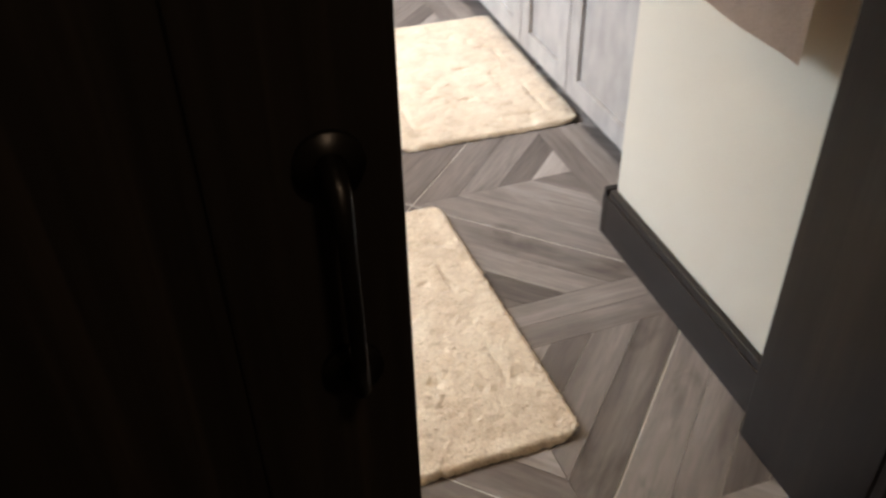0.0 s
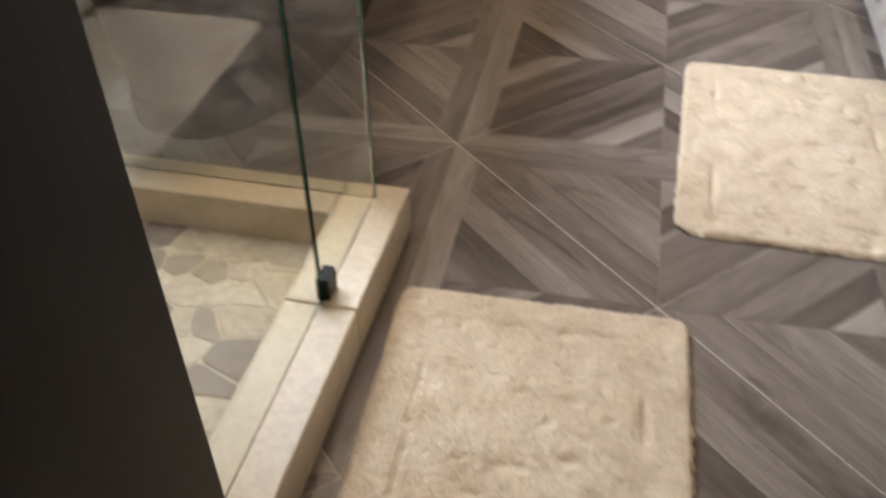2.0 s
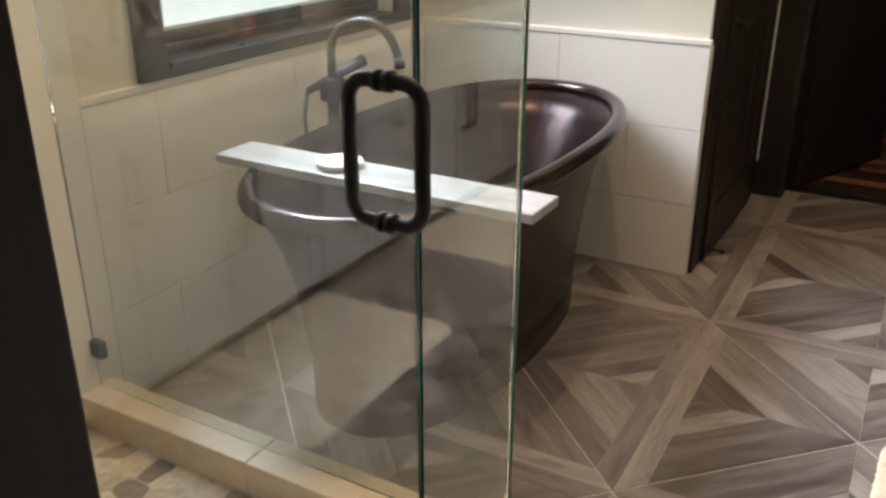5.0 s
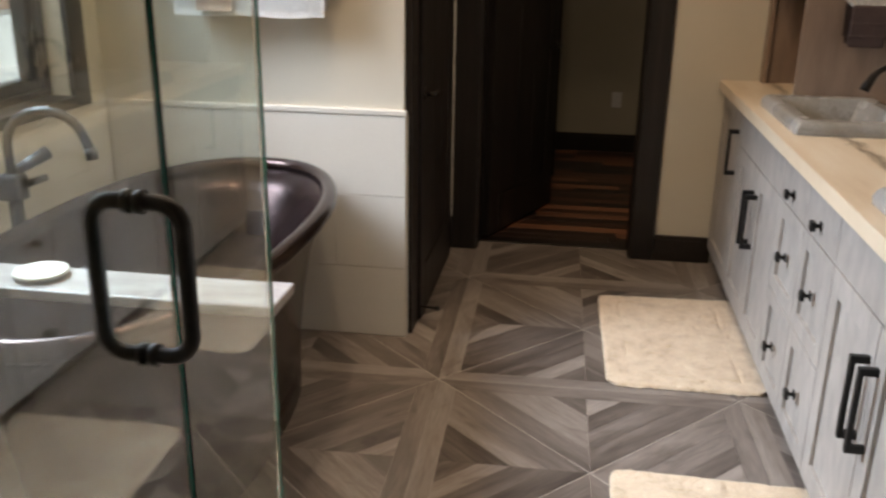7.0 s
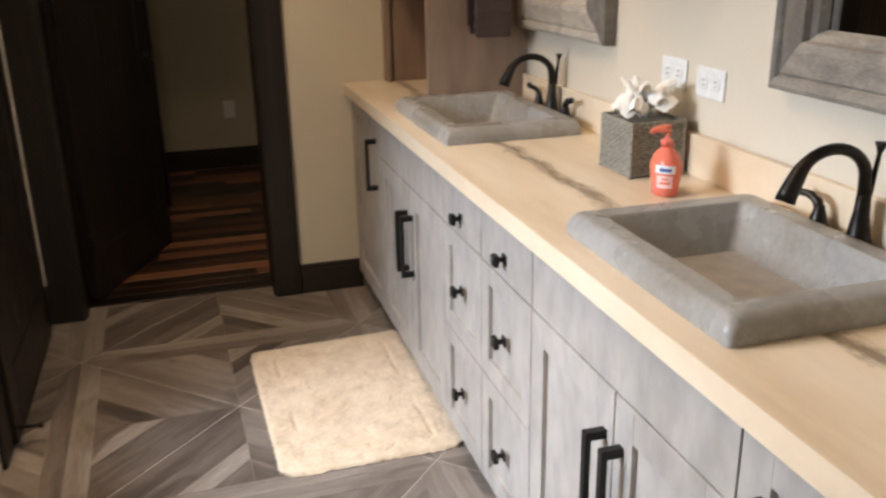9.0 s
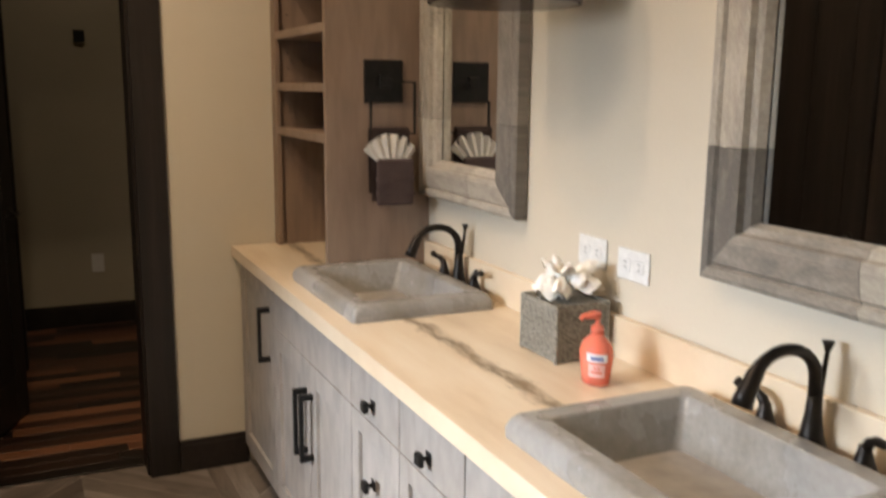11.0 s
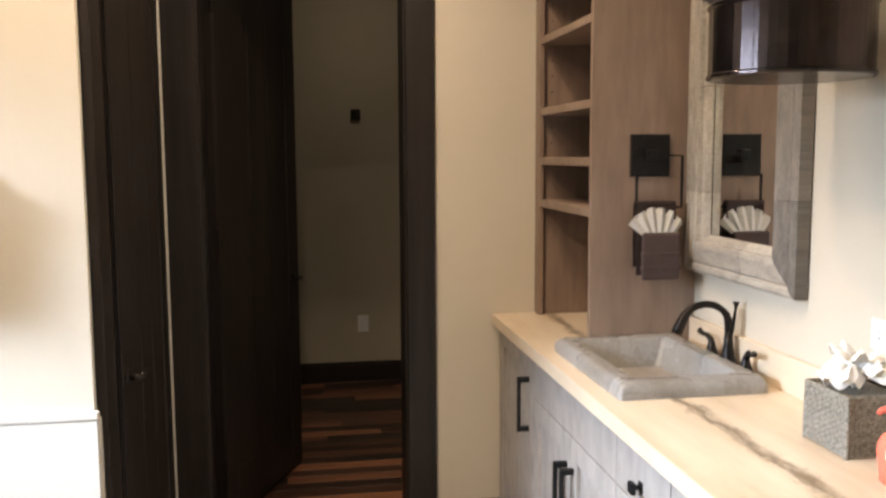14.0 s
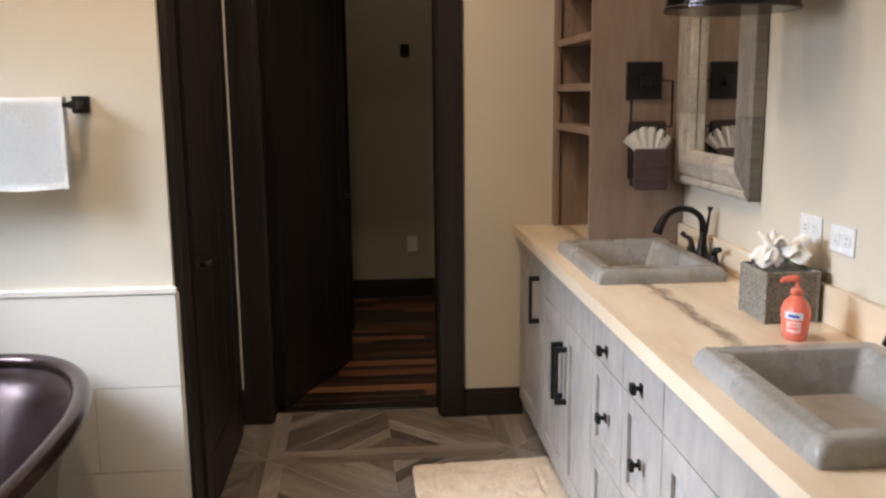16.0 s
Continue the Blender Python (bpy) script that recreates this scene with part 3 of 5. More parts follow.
# outside: pale deck and a neighbouring wall with a brown beam
struct("ground", box(-60, -1.75, -40, 50, -0.6, -0.5), M_OUTSIDE, "pale sunlit ground outside", "ground")
outside = tagged(new("neighbour_wall"), "pale sunlit siding with a brown beam outside", "building", kind="structure")
part("wall", box(-9.2, -9.0, -4, 20, -0.5, 6.0), M_OUTSIDE, outside)
part("beam", box(-8.99, -8.9, 4, 16, 0.42, 0.62), M_BEAM, outside)

# ---- shower ----
curb = tagged(new("shower_curb"), "cream limestone curb round the shower", "shower curb")
for b6 in ((-0.310, -0.156, 1.062, 1.765), (-0.310, -0.156, 1.768, 2.162), (-0.90, -0.312, 2.040, 2.162), (-1.497, -0.902, 2.040, 2.162)):
    part("curb_stone", box(*b6, 0.0, 0.112, 0.004), M_CREAMSTONE, curb)
struct("shower_floor", box(-1.511, -0.311, 1.045, 2.040, -0.01, 0.016), M_GROUT, "cream grout under the pebble mosaic", "floor")
struct("shower_wall_south", box(-1.511, -0.12, 1.041, 1.056, 0.0, H - 0.01), M_TILEWALL, "cream tiled shower wall", "wall")
struct("shower_wall_west", box(-1.511, -1.498, 1.058, 2.198, 0.02, H - 0.01), M_TILEWALL, "cream tiled shower wall", "wall")


def glass_pane(name, b6, label, edges):
    g = tagged(new(name), label, "shower glass")
    p = part("pane", box(*b6), M_GLASS, g, "clear glass")
    p.visible_shadow = False
    for e6 in edges:
        part("glass_edge", box(*e6), M_GLASSEDGE, g, "polished green glass edge")
    return g


TOP = 2.15
gdoor = glass_pane("shower_door", (-0.233, -0.223, 1.075, 1.764, 0.125, TOP), "frameless clear glass shower door, closed", [(-0.2335, -0.2225, 1.764, 1.767, 0.125, TOP)])
gfix = glass_pane("shower_side_panel", (-0.233, -0.223, 1.775, 2.106, 0.113, TOP), "fixed frameless glass panel on the curb", [])
gback = glass_pane("shower_end_panel", (-1.49, -0.2225, 2.107, 2.117, 0.113, TOP), "fixed frameless glass panel facing the tub", [(-0.2222, -0.2207, 2.107, 2.117, 0.113, TOP)])
part("clip", box(-0.245, -0.212, 1.776, 1.822, 0.113, 0.165, 0.003), M_IRON, gfix, "black metal glass clip")
part("clip", box(-1.496, -1.452, 2.098, 2.126, 0.205, 0.255, 0.003), M_IRON, gback, "black metal glass clip")
part("clip", box(-1.496, -1.452, 2.098, 2.126, 1.70, 1.75, 0.003), M_IRON, gback, "black metal glass clip")
for z in (0.40, 1.85):
    part("hinge", box(-0.248, -0.208, 1.060, 1.13, z, z + 0.09, 0.004), M_IRON, gdoor, "black metal hinge")
HY, HX0, HX1, HZ0, HZ1, R = 1.690, -0.288, -0.168, 0.985, 1.180, 0.030
loop = []
for cx, cz, a in ((HX1 - R, HZ1 - R, 0), (HX0 + R, HZ1 - R, 90), (HX0 + R, HZ0 + R, 180), (HX1 - R, HZ0 + R, 270)):
    loop += [(x, HY, z) for x, z in arc(cx, cz, R, a, a + 90, 6)]
part("door_pull", tube(loop, 0.0105, sides=14, closed=True), M_IRON, gdoor, "black rounded loop pull through the glass", True)
for z in (HZ0, HZ1):
    for x in (-0.239, -0.217):
        part("collar", tube([(x - 0.005, HY, z), (x + 0.005, HY, z)], 0.0145, sides=16), M_IRON, gdoor, smooth=True)

# ---- tub ----
TX, TY = -0.866, 3.05


def oval(hx, hy, z, n=72, power=2.3):
    pts = []
    for i in range(n):
        a = 2 * math.pi * i / n
        c, s = math.cos(a), math.sin(a)
        pts.append((math.copysign(abs(c) ** (2 / power), c) * hx, math.copysign(abs(s) ** (2 / power), s) * hy, z))
    return pts


def skin(rings, cap0=True, cap1=True):
    bm = bmesh.new()
    vs = [[bm.verts.new(p) for p in r] for r in rings]
    for r0, r1 in zip(vs, vs[1:]):
        for j in range(len(r0)):
            bm.faces.new((r0[j], r0[(j + 1) % len(r0)], r1[(j + 1) % len(r0)], r1[j]))
    if cap0:
        bm.faces.new(vs[0])
    if cap1:
        bm.faces.new(vs[-1])
    return bm


tub = thing("bathtub", (TX, TY, 0), "dark hammered copper freestanding bathtub with a rolled rim", "bathtub")
outer = [(0.288, 0.652, 0.0), (0.288, 0.652, 0.096), (0.283, 0.645, 0.100), (0.288, 0.652, 0.104), (0.294, 0.668, 0.22), (0.308, 0.692, 0.36), (0.334, 0.728, 0.51), (0.372, 0.782, 0.62), (0.392, 0.812, 0.672)]
inner = [(0.372, 0.790, 0.672), (0.350, 0.725, 0.59), (0.298, 0.635, 0.44), (0.265, 0.56, 0.30), (0.235, 0.48, 0.20), (0.17, 0.38, 0.165)]
part("shell", skin([oval(*r) for r in outer] + [oval(*r) for r in inner]), M_COPPER, tub, smooth=True)
part("rim", tube([(x, y, 0.680) for x, y, z in oval(0.394, 0.816, 0)], 0.028, sides=12, closed=True), M_RIM, tub, "polished rolled copper rim", True)
part("overflow", tube([(-0.30, 0.0, 0.52), (-0.285, 0.0, 0.515)], 0.03, sides=20), M_IRON, tub, "dark overflow plate", True)

board = tagged(new("bath_board", shape("bath_board", box(-1.290, -0.340, 2.440, 2.588, 0.703, 0.729, 0.005), M_WASH)), "whitewashed wooden board laid across the tub rim", "bath board")
dish = tagged(new("soap_dish", shape("soap_dish", lathe([(0.0, 0.0), (0.045, 0.0), (0.062, 0.012), (0.060, 0.016), (0.045, 0.008), (0.0, 0.007)], (-0.93, 2.52, 0.7295)), M_DISH_LITEDGE, True)), "round pale soap dish on the bath board", "soap dish")

fil = thing("tub_filler", (-1.36, 3.07, 0), "dark pewter floor-mounted tub filler with a hand shower", "faucet")
part("base_plate", lathe([(0.05, 0), (0.05, 0.008), (0.03, 0.016), (0.03, 0.018)]), M_STEEL, fil, smooth=True)
part("post", tube([(0, 0, 0.016), (0, 0, 0.74)], 0.021, sides=20), M_STEEL, fil, smooth=True)
part("valve_body", box(-0.035, 0.035, -0.03, 0.03, 0.735, 0.815, 0.01), M_STEEL, fil)
part("spout", tube([(0, 0, 0.81), (0, 0, 0.90)] + [(0.105 - 0.105 * math.cos(radians(a)), 0.06 * (1 - math.cos(radians(a))) / 2, 0.90 + 0.10 * math.sin(radians(a))) for a in range(15, 166, 15)] + [(0.215, 0.062, 0.90), (0.222, 0.064, 0.865)], 0.014, sides=16), M_STEEL, fil, smooth=True)
part("spout_tip", tube([(0.220, 0.064, 0.89), (0.224, 0.065, 0.855)], 0.018, sides=16), M_STEEL, fil, smooth=True)
part("hand_shower", tube([(-0.05, -0.07, 0.775), (0.02, 0.035, 0.83), (0.06, 0.10, 0.862)], [0.012, 0.016, 0.021], sides=16), M_STEEL, fil, smooth=True)
part("lever", tube([(0.03, 0.02, 0.78), (0.05, 0.09, 0.785)], 0.011, sides=12), M_STEEL, fil, smooth=True)
part("hose", tube([(-0.05, -0.07, 0.775), (-0.055, -0.085, 0.70), (-0.05, -0.09, 0.55), (-0.035, -0.075, 0.42), (-0.02, -0.03, 0.36), (0, -0.02, 0.40)], 0.007, sides=10), M_STEEL, fil, "flexible metal hose", True)

# ---- towels on the bar over the tub ----
def cloth(name, x0, x1, z_top, front, back, y, thick, label, material, parent=None, seed=1, axis="x"):
    """A folded towel over a bar: front and back falls with soft waves."""
    bm = bmesh.new()
    n = 18
    prof = [(-thick, z_top - front + front * k / 10) for k in range(10)] + [(-thick * math.cos(radians(a)), z_top + thick * math.sin(radians(a))) for a in range(0, 181, 20)] + [(thick, z_top - back * k / 8) for k in range(1, 9)]
    grid = []
    for i in range(n + 1):
        u = x0 + (x1 - x0) * i / n
        col = []
        for py, pz in prof:
            w = 0.006 * noise.noise((u * 9 + seed, pz * 3, seed)) + 0.003 * noise.noise((u * 40, pz * 30, seed))
            dz = 0.006 * noise.noise((u * 6, 1.0, seed)) * (1 if pz < z_top - front * 0.7 else 0.2)
            p = (u, y + py + w, pz + dz)
            col.append(bm.verts.new(p if axis == "x" else (p[1], p[0], p[2])))
        grid.append(col)
    for c0, c1 in zip(grid, grid[1:]):
        for j in range(len(c0) - 1):
            bm.faces.new((c0[j], c0[j + 1], c1[j + 1], c1[j]))
    r = bmesh.ops.solidify(bm, geom=bm.faces[:], thickness=0.008)
    return part(name, bm, material, parent, label, True)


bar = thing("towel_bar", (-0.88, 3.90, 1.472), "black iron towel bar on square plates", "towel bar")
part("rod", tube([(-0.31, -0.075, 0), (0.31, -0.075, 0)], 0.008, sides=4, square=True), M_IRON, bar)
for s in (-0.30, 0.30):
    part("wall_plate", box(s - 0.026, s + 0.026, -0.012, 0.004, -0.026, 0.026, 0.003), M_IRON, bar)
    part("bracket", box(s - 0.012, s + 0.012, -0.085, -0.011, -0.012, 0.012, 0.002), M_IRON, bar)
for x0, x1, s in ((-1.16, -0.872, 1), (-0.862, -0.605, 4)):
    tw = tagged(new("bath_towel"), "white terry towel folded over the black bar", "towel", "towels over the tub")
    cloth("towel", x0, x1, 1.475, 0.25, 0.23, 3.825, 0.021, "", M_TOWELW, tw, s)
    if s == 1:
        cloth("towel_band", x0 + 0.09, x1 - 0.07, 1.486, 0.245, 0.2, 3.825, 0.034, "tan hand towel folded over it", M_TOWELT, tw, 7)
hang = tagged(new("hand_towel"), "beige towel hanging on the short wall", "towel")
cloth("towel", 1.16, 1.46, 1.32, 0.60, 0.5, 0.784, 0.022, "", M_TOWELT, hang, 9, axis="y")
hb = thing("towel_rail", (0.834, 1.31, 1.32), "black iron towel rail on the short wall", "towel bar")
part("rod", tube([(-0.05, -0.2, 0), (-0.05, 0.2, 0)], 0.008, square=True), M_IRON, hb)
for s in (-0.19, 0.19):
    part("bracket", box(-0.06, 0.0, s - 0.012, s + 0.012, -0.012, 0.012, 0.002), M_IRON, hb)

# ---- vanity ----
FX, TOPZ = 0.957, 0.855        # door faces, underside of the counter
counter = bmesh.new()
CY0, CY1, CX0 = 1.762, 5.036, 0.930
S1, S2 = (3.750, 4.350), (2.385, 2.935)   # sinks along y
SX0, SX1 = 0.985, 1.402
ys = [CY0, S2[0] + 0.05, S2[1] - 0.05, S1[0] + 0.05, S1[1] - 0.05, CY1]
for k in range(5):
    if k in (1, 3):
        box(CX0, SX0 + 0.05, ys[k], ys[k + 1], 0.856, 0.900, bm=counter)
        box(SX1 - 0.05, EAST - 0.002, ys[k], ys[k + 1], 0.856, 0.900, bm=counter)
    else:
        box(CX0, EAST - 0.002, ys[k], ys[k + 1], 0.856, 0.900, bm=counter)
bmesh.ops.remove_doubles(counter, verts=counter.verts, dist=0.0005)
ctop = thing("countertop", (0, 0, 0), "honey-coloured polished stone countertop with a dark vein", "countertop")
part("slab", counter, M_COUNTER, ctop)
part("backsplash", box(1.448, EAST - 0.002, 1.762, 4.345, 0.9005, 1.0, 0.003), M_COUNTER, ctop, "low stone backsplash")


def front_panel(parent, y0, y1, z0, z1, shaker, name="door"):
    """A cabinet front; a shaker front has stiles and rails round a recessed panel."""
    g = 0.0025
    y0, y1, z0, z1 = y0 + g, y1 - g, z0 + g, z1 - g
    if not shaker:
        return part(name, box(FX, FX + 0.02, y0, y1, z0, z1, 0.0015), M_CAB, parent)
    w = shaker
    d = part(name, box(FX + 0.011, FX + 0.018, y0 + w - 0.004, y1 - w + 0.004, z0 + w - 0.004, z1 - w + 0.004), M_CAB, parent)
    for nm, b in (("stile", (y0, y0 + w, z0, z1)), ("stile", (y1 - w, y1, z0, z1)), ("rail", (y0 + w, y1 - w, z0, z0 + w)), ("rail", (y0 + w, y1 - w, z1 - w, z1))):
        part(nm, box(FX, FX + 0.02, *b, 0.001, seg=1), M_CAB, d)
    return d


def bar_handle(parent, y, z0, z1):
    bm = box(FX - 0.042, FX - 0.030, y - 0.009, y + 0.009, z0, z1, 0.002)
    for z in (z0, z1 - 0.018):
        box(FX - 0.031, FX + 0.001, y - 0.009, y + 0.009, z, z + 0.018, 0.002, bm=bm)
    part("handle", bm, M_IRON, parent, "black square bar handle")


def square_knob(parent, y, z):
    bm = tube([(FX + 0.001, y, z), (FX - 0.018, y, z)], 0.006)
    box(FX - 0.030, FX - 0.017, y - 0.014, y + 0.014, z - 0.014, z + 0.014, 0.003, bm=bm)
    box(FX - 0.004, FX + 0.001, y - 0.012, y + 0.012, z - 0.012, z + 0.012, 0.001, bm=bm)
    part("knob", bm, M_IRON, parent, "black square knob")


def cabinet(y0, y1, label):
    c = thing("vanity_cabinet", (0, 0, 0), label, "cabinet", "vanity cabinets")
    part("body", box(FX + 0.021, 1.466, y0 + 0.001, y1 - 0.001, 0.10, TOPZ), M_CAB, c)
    part("toe_kick", box(1.03, 1.05, y0 + 0.001, y1 - 0.001, 0.0, 0.10), M_DARKTRIM, c)
    return c


Z0, ZD = 0.085, 0.705
for y0, y1, hy in ((1.778, 2.297, 2.238), (4.500, 5.016, 4.560)):
    c = cabinet(y0, y1, "grey-washed wooden tall-door vanity cabinet with a bar handle")
    d = front_panel(c, y0, y1, Z0, TOPZ - 0.005, 0.065)
    bar_handle(d, hy, 0.565, 0.760)
for y0, y1 in ((2.297, 3.030), (3.690, 4.500)):
    c = cabinet(y0, y1, "grey-washed wooden sink cabinet with two shaker doors")
    front_panel(c, y0, y1, ZD, TOPZ - 0.005, 0, "false_front")
    mid = (y0 + y1) / 2 - 0.018
    for a, e, hy in ((y0, mid, mid - 0.032), (mid, y1, mid + 0.032)):
        d = front_panel(c, a, e, Z0, ZD, 0.065)
        bar_handle(d, hy, 0.405, 0.615)
c = cabinet(3.030, 3.690, "grey-washed wooden drawer cabinet with six drawers")
for y0, y1 in ((3.030, 3.36), (3.36, 3.690)):
    for z0, z1, sh in ((ZD, TOPZ - 0.005, 0), (0.40, ZD, 0.05), (Z0, 0.40, 0.05)):
        d = front_panel(c, y0, y1, z0, z1, sh, "drawer")
        square_knob(d, (y0 + y1) / 2, (z0 + z1) / 2 - (0.02 if sh == 0 else 0))


# ---- sinks ----
def sink(y0, y1):
    cx, cy, hx, hy = (SX0 + SX1) / 2, (y0 + y1) / 2, (SX1 - SX0) / 2, (y1 - y0) / 2

    def rect(dx, z, r, n=9):
        a, b_, pts = hx - dx, hy - dx, []
        for sx_, sy_, a0 in ((1, 1, 0), (-1, 1, 90), (-1, -1, 180), (1, -1, 270)):
            for i in range(n + 1):
                t = radians(a0 + 90 * i / n)
                pts.append((sx_ * (a - r) + r * math.cos(t), sy_ * (b_ - r) + r * math.sin(t), z))
        return pts
    s = thing("vessel_sink", (cx, cy, 0.9005), "cast grey concrete sink with broad rim on the counter", "sink", "bathroom sinks")
    rings = [rect(0.0, 0.0, 0.012), rect(-0.002, 0.018, 0.014), rect(0.004, 0.034, 0.016), rect(0.012, 0.043, 0.018), rect(0.022, 0.046, 0.02), rect(0.056, 0.044, 0.014), rect(0.062, 0.038, 0.014), rect(0.080, -0.02, 0.02), rect(0.115, -0.095, 0.03), rect(0.14, -0.108, 0.03)]
    basin = part("basin", skin(rings, cap0=False), M_SINK, s, smooth=True)
    basin.data.set_sharp_from_angle(angle=radians(38))
    part("underside", skin([rect(0.055, -0.005, 0.014), rect(0.105, -0.13, 0.02)], cap0=False), M_SINK, s)
    part("drain", lathe([(0.0, -0.103), (0.022, -0.103), (0.024, -0.107)]), M_BRONZE, s, "bronze drain", True)


sink(*S1)
sink(*S2)


# ---- faucets ----
def faucet(y):
    f = thing("faucet", (1.415, y, 0.9005), "oil-rubbed bronze widespread faucet with a high arched spout", "faucet", "bathroom faucets")
    part("spout_base", lathe([(0.035, 0.0), (0.035, 0.004), (0.029, 0.016), (0.020, 0.042), (0.014, 0.08), (0.0112, 0.125)]), M_BRONZE, f, smooth=True)
    pts = [(0, 0, 0.10), (-0.002, 0, 0.13)] + [(-0.074 + 0.072 * math.cos(radians(a)), 0, 0.140 + 0.060 * math.sin(radians(a))) for a in range(12, 165, 14)] + [(-0.156, 0, 0.132), (-0.162, 0, 0.116)]
    rad = [0.0112] * 4 + [0.0104] * (len(pts) - 8) + [0.0112, 0.0135, 0.0165, 0.0178]
    part("spout", tube(pts, rad[:len(pts)], sides=16), M_BRONZE, f, smooth=True)
    part("lift_rod", tube([(0.010, 0, 0.11), (0.020, 0, 0.185), (0.021, 0, 0.196), (0.021, 0, 0.204)], [0.006, 0.004, 0.008, 0.011]), M_BRONZE, f, smooth=True)
    for s in (-1, 1):
        h = part("handle", lathe([(0.031, 0.0), (0.031, 0.004), (0.026, 0.014), (0.017, 0.036), (0.011, 0.056), (0.010, 0.064), (0.0, 0.068)], (0.0, s * 0.105, 0)), M_BRONZE, f, smooth=True)
        part("lever", tube([(0.0, s * 0.104, 0.052), (0.0, s * 0.112, 0.070), (-0.004, s * 0.128, 0.080), (-0.008, s * 0.150, 0.080), (-0.010, s * 0.168, 0.086)], [0.0105, 0.0095, 0.008, 0.007, 0.0095]), M_BRONZE, h, smooth=True)


faucet(4.005)
faucet(2.640)

# ---- shelf tower ----
TWX, TY0, TY1, TZ1 = 1.105, 4.350, 5.038, 2.72
tower = thing("shelf_tower", (0, 0, 0), "taupe-stained wooden open shelf tower standing on the counter", "shelf")
part("side_panel", box(TWX, 1.468, TY0, TY0 + 0.022, 0.9005, TZ1, 0.002), M_TOWER, tower)
part("side_panel", box(TWX + 0.02, 1.468, TY1 - 0.042, TY1 - 0.002, 0.9005, TZ1), M_TOWER, tower)
part("stile", box(TWX, TWX + 0.019, TY1 - 0.062, TY1 - 0.002, 0.9005, TZ1, 0.002), M_TOWER, tower)
part("back_panel", box(1.452, 1.467, TY0 + 0.022, TY1 - 0.042, 0.9005, TZ1), M_TOWER, tower)
part("top_panel", box(TWX, 1.452, TY0 + 0.023, TY1 - 0.043, TZ1 - 0.03, TZ1), M_TOWER, tower)
for z in (1.360, 1.525, 1.714, 1.985, 2.17, 2.40):
    part("shelf_board", box(TWX + 0.004, 1.451, TY0 + 0.0225, TY1 - 0.0425, z - 0.028, z, 0.002), M_TOWER, tower)
for z in (1.78, 1.84, 1.90, 2.05, 2.11, 1.58, 1.64):
    part("pin_hole", tube([(TWX + 0.055, TY1 - 0.0425, z), (TWX + 0.055, TY1 - 0.0435, z)], 0.003, sides=8), M_IRON, tower)

# ---- towel ring with brown towel and fanned white cloth ----
ring = thing("towel_ring", (1.300, TY0, 1.53), "black iron square towel ring on a plate", "towel ring")
part("wall_plate", box(-0.066, 0.066, -0.012, -0.0005, -0.066, 0.070, 0.002), M_IRON, ring)
part("boss", box(-0.018, 0.018, -0.035, -0.012, -0.018, 0.020, 0.003), M_IRON, ring)
part("ring", tube([(0.0, -0.036, 0.004), (0.098, -0.036, 0.0), (0.098, -0.036, -0.165), (-0.055, -0.036, -0.165), (-0.055, -0.036, -0.06)], 0.004, square=True), M_IRON, ring)
wt = tagged(new("brown_towel"), "dark brown hand towel folded through the ring", "towel")
cloth("towel", 1.240, 1.372, 1.372, 0.225, 0.20, 4.312, 0.014, "", M_TOWELB, wt, 3)
pocket = box(1.243, 1.369, 4.246, 4.264, 1.138, 1.288, 0.008)
part("folded_pocket", pocket, M_TOWELB, wt)
for z in (1.15, 1.195):
    part("woven_band", box(1.242, 1.370, 4.244, 4.265, z + 0.02, z + 0.032, 0.002), M_TOWELB, wt)
fan = bmesh.new()
fx, fz, nf_ = 1.306, 1.252, 6
top_v, bot_v = [], []
for i in range(nf_ * 2 + 1):
    a = radians(148 - 116 * i / (nf_ * 2))
    yy = 4.296 - (0.007 if i % 2 else -0.007)
    rr_ = 0.132 + (0.004 if i % 4 == 1 else 0)
    top_v.append(fan.verts.new((fx + 0.82 * rr_ * math.cos(a), yy, fz + 0.86 * rr_ * math.sin(a))))
    bot_v.append(fan.verts.new((fx + 0.045 * math.cos(a), 4.268, fz + 0.02 * math.sin(a))))
for i in range(nf_ * 2):
    fan.faces.new((bot_v[i], bot_v[i + 1], top_v[i + 1], top_v[i]))
bmesh.ops.solidify(fan, geom=fan.faces[:], thickness=0.004)
tagged(new("fan_napkin", shape("fan_napkin", fan, M_CLOTH)), "white washcloth folded into a fan, tucked in the brown towel", "washcloth")


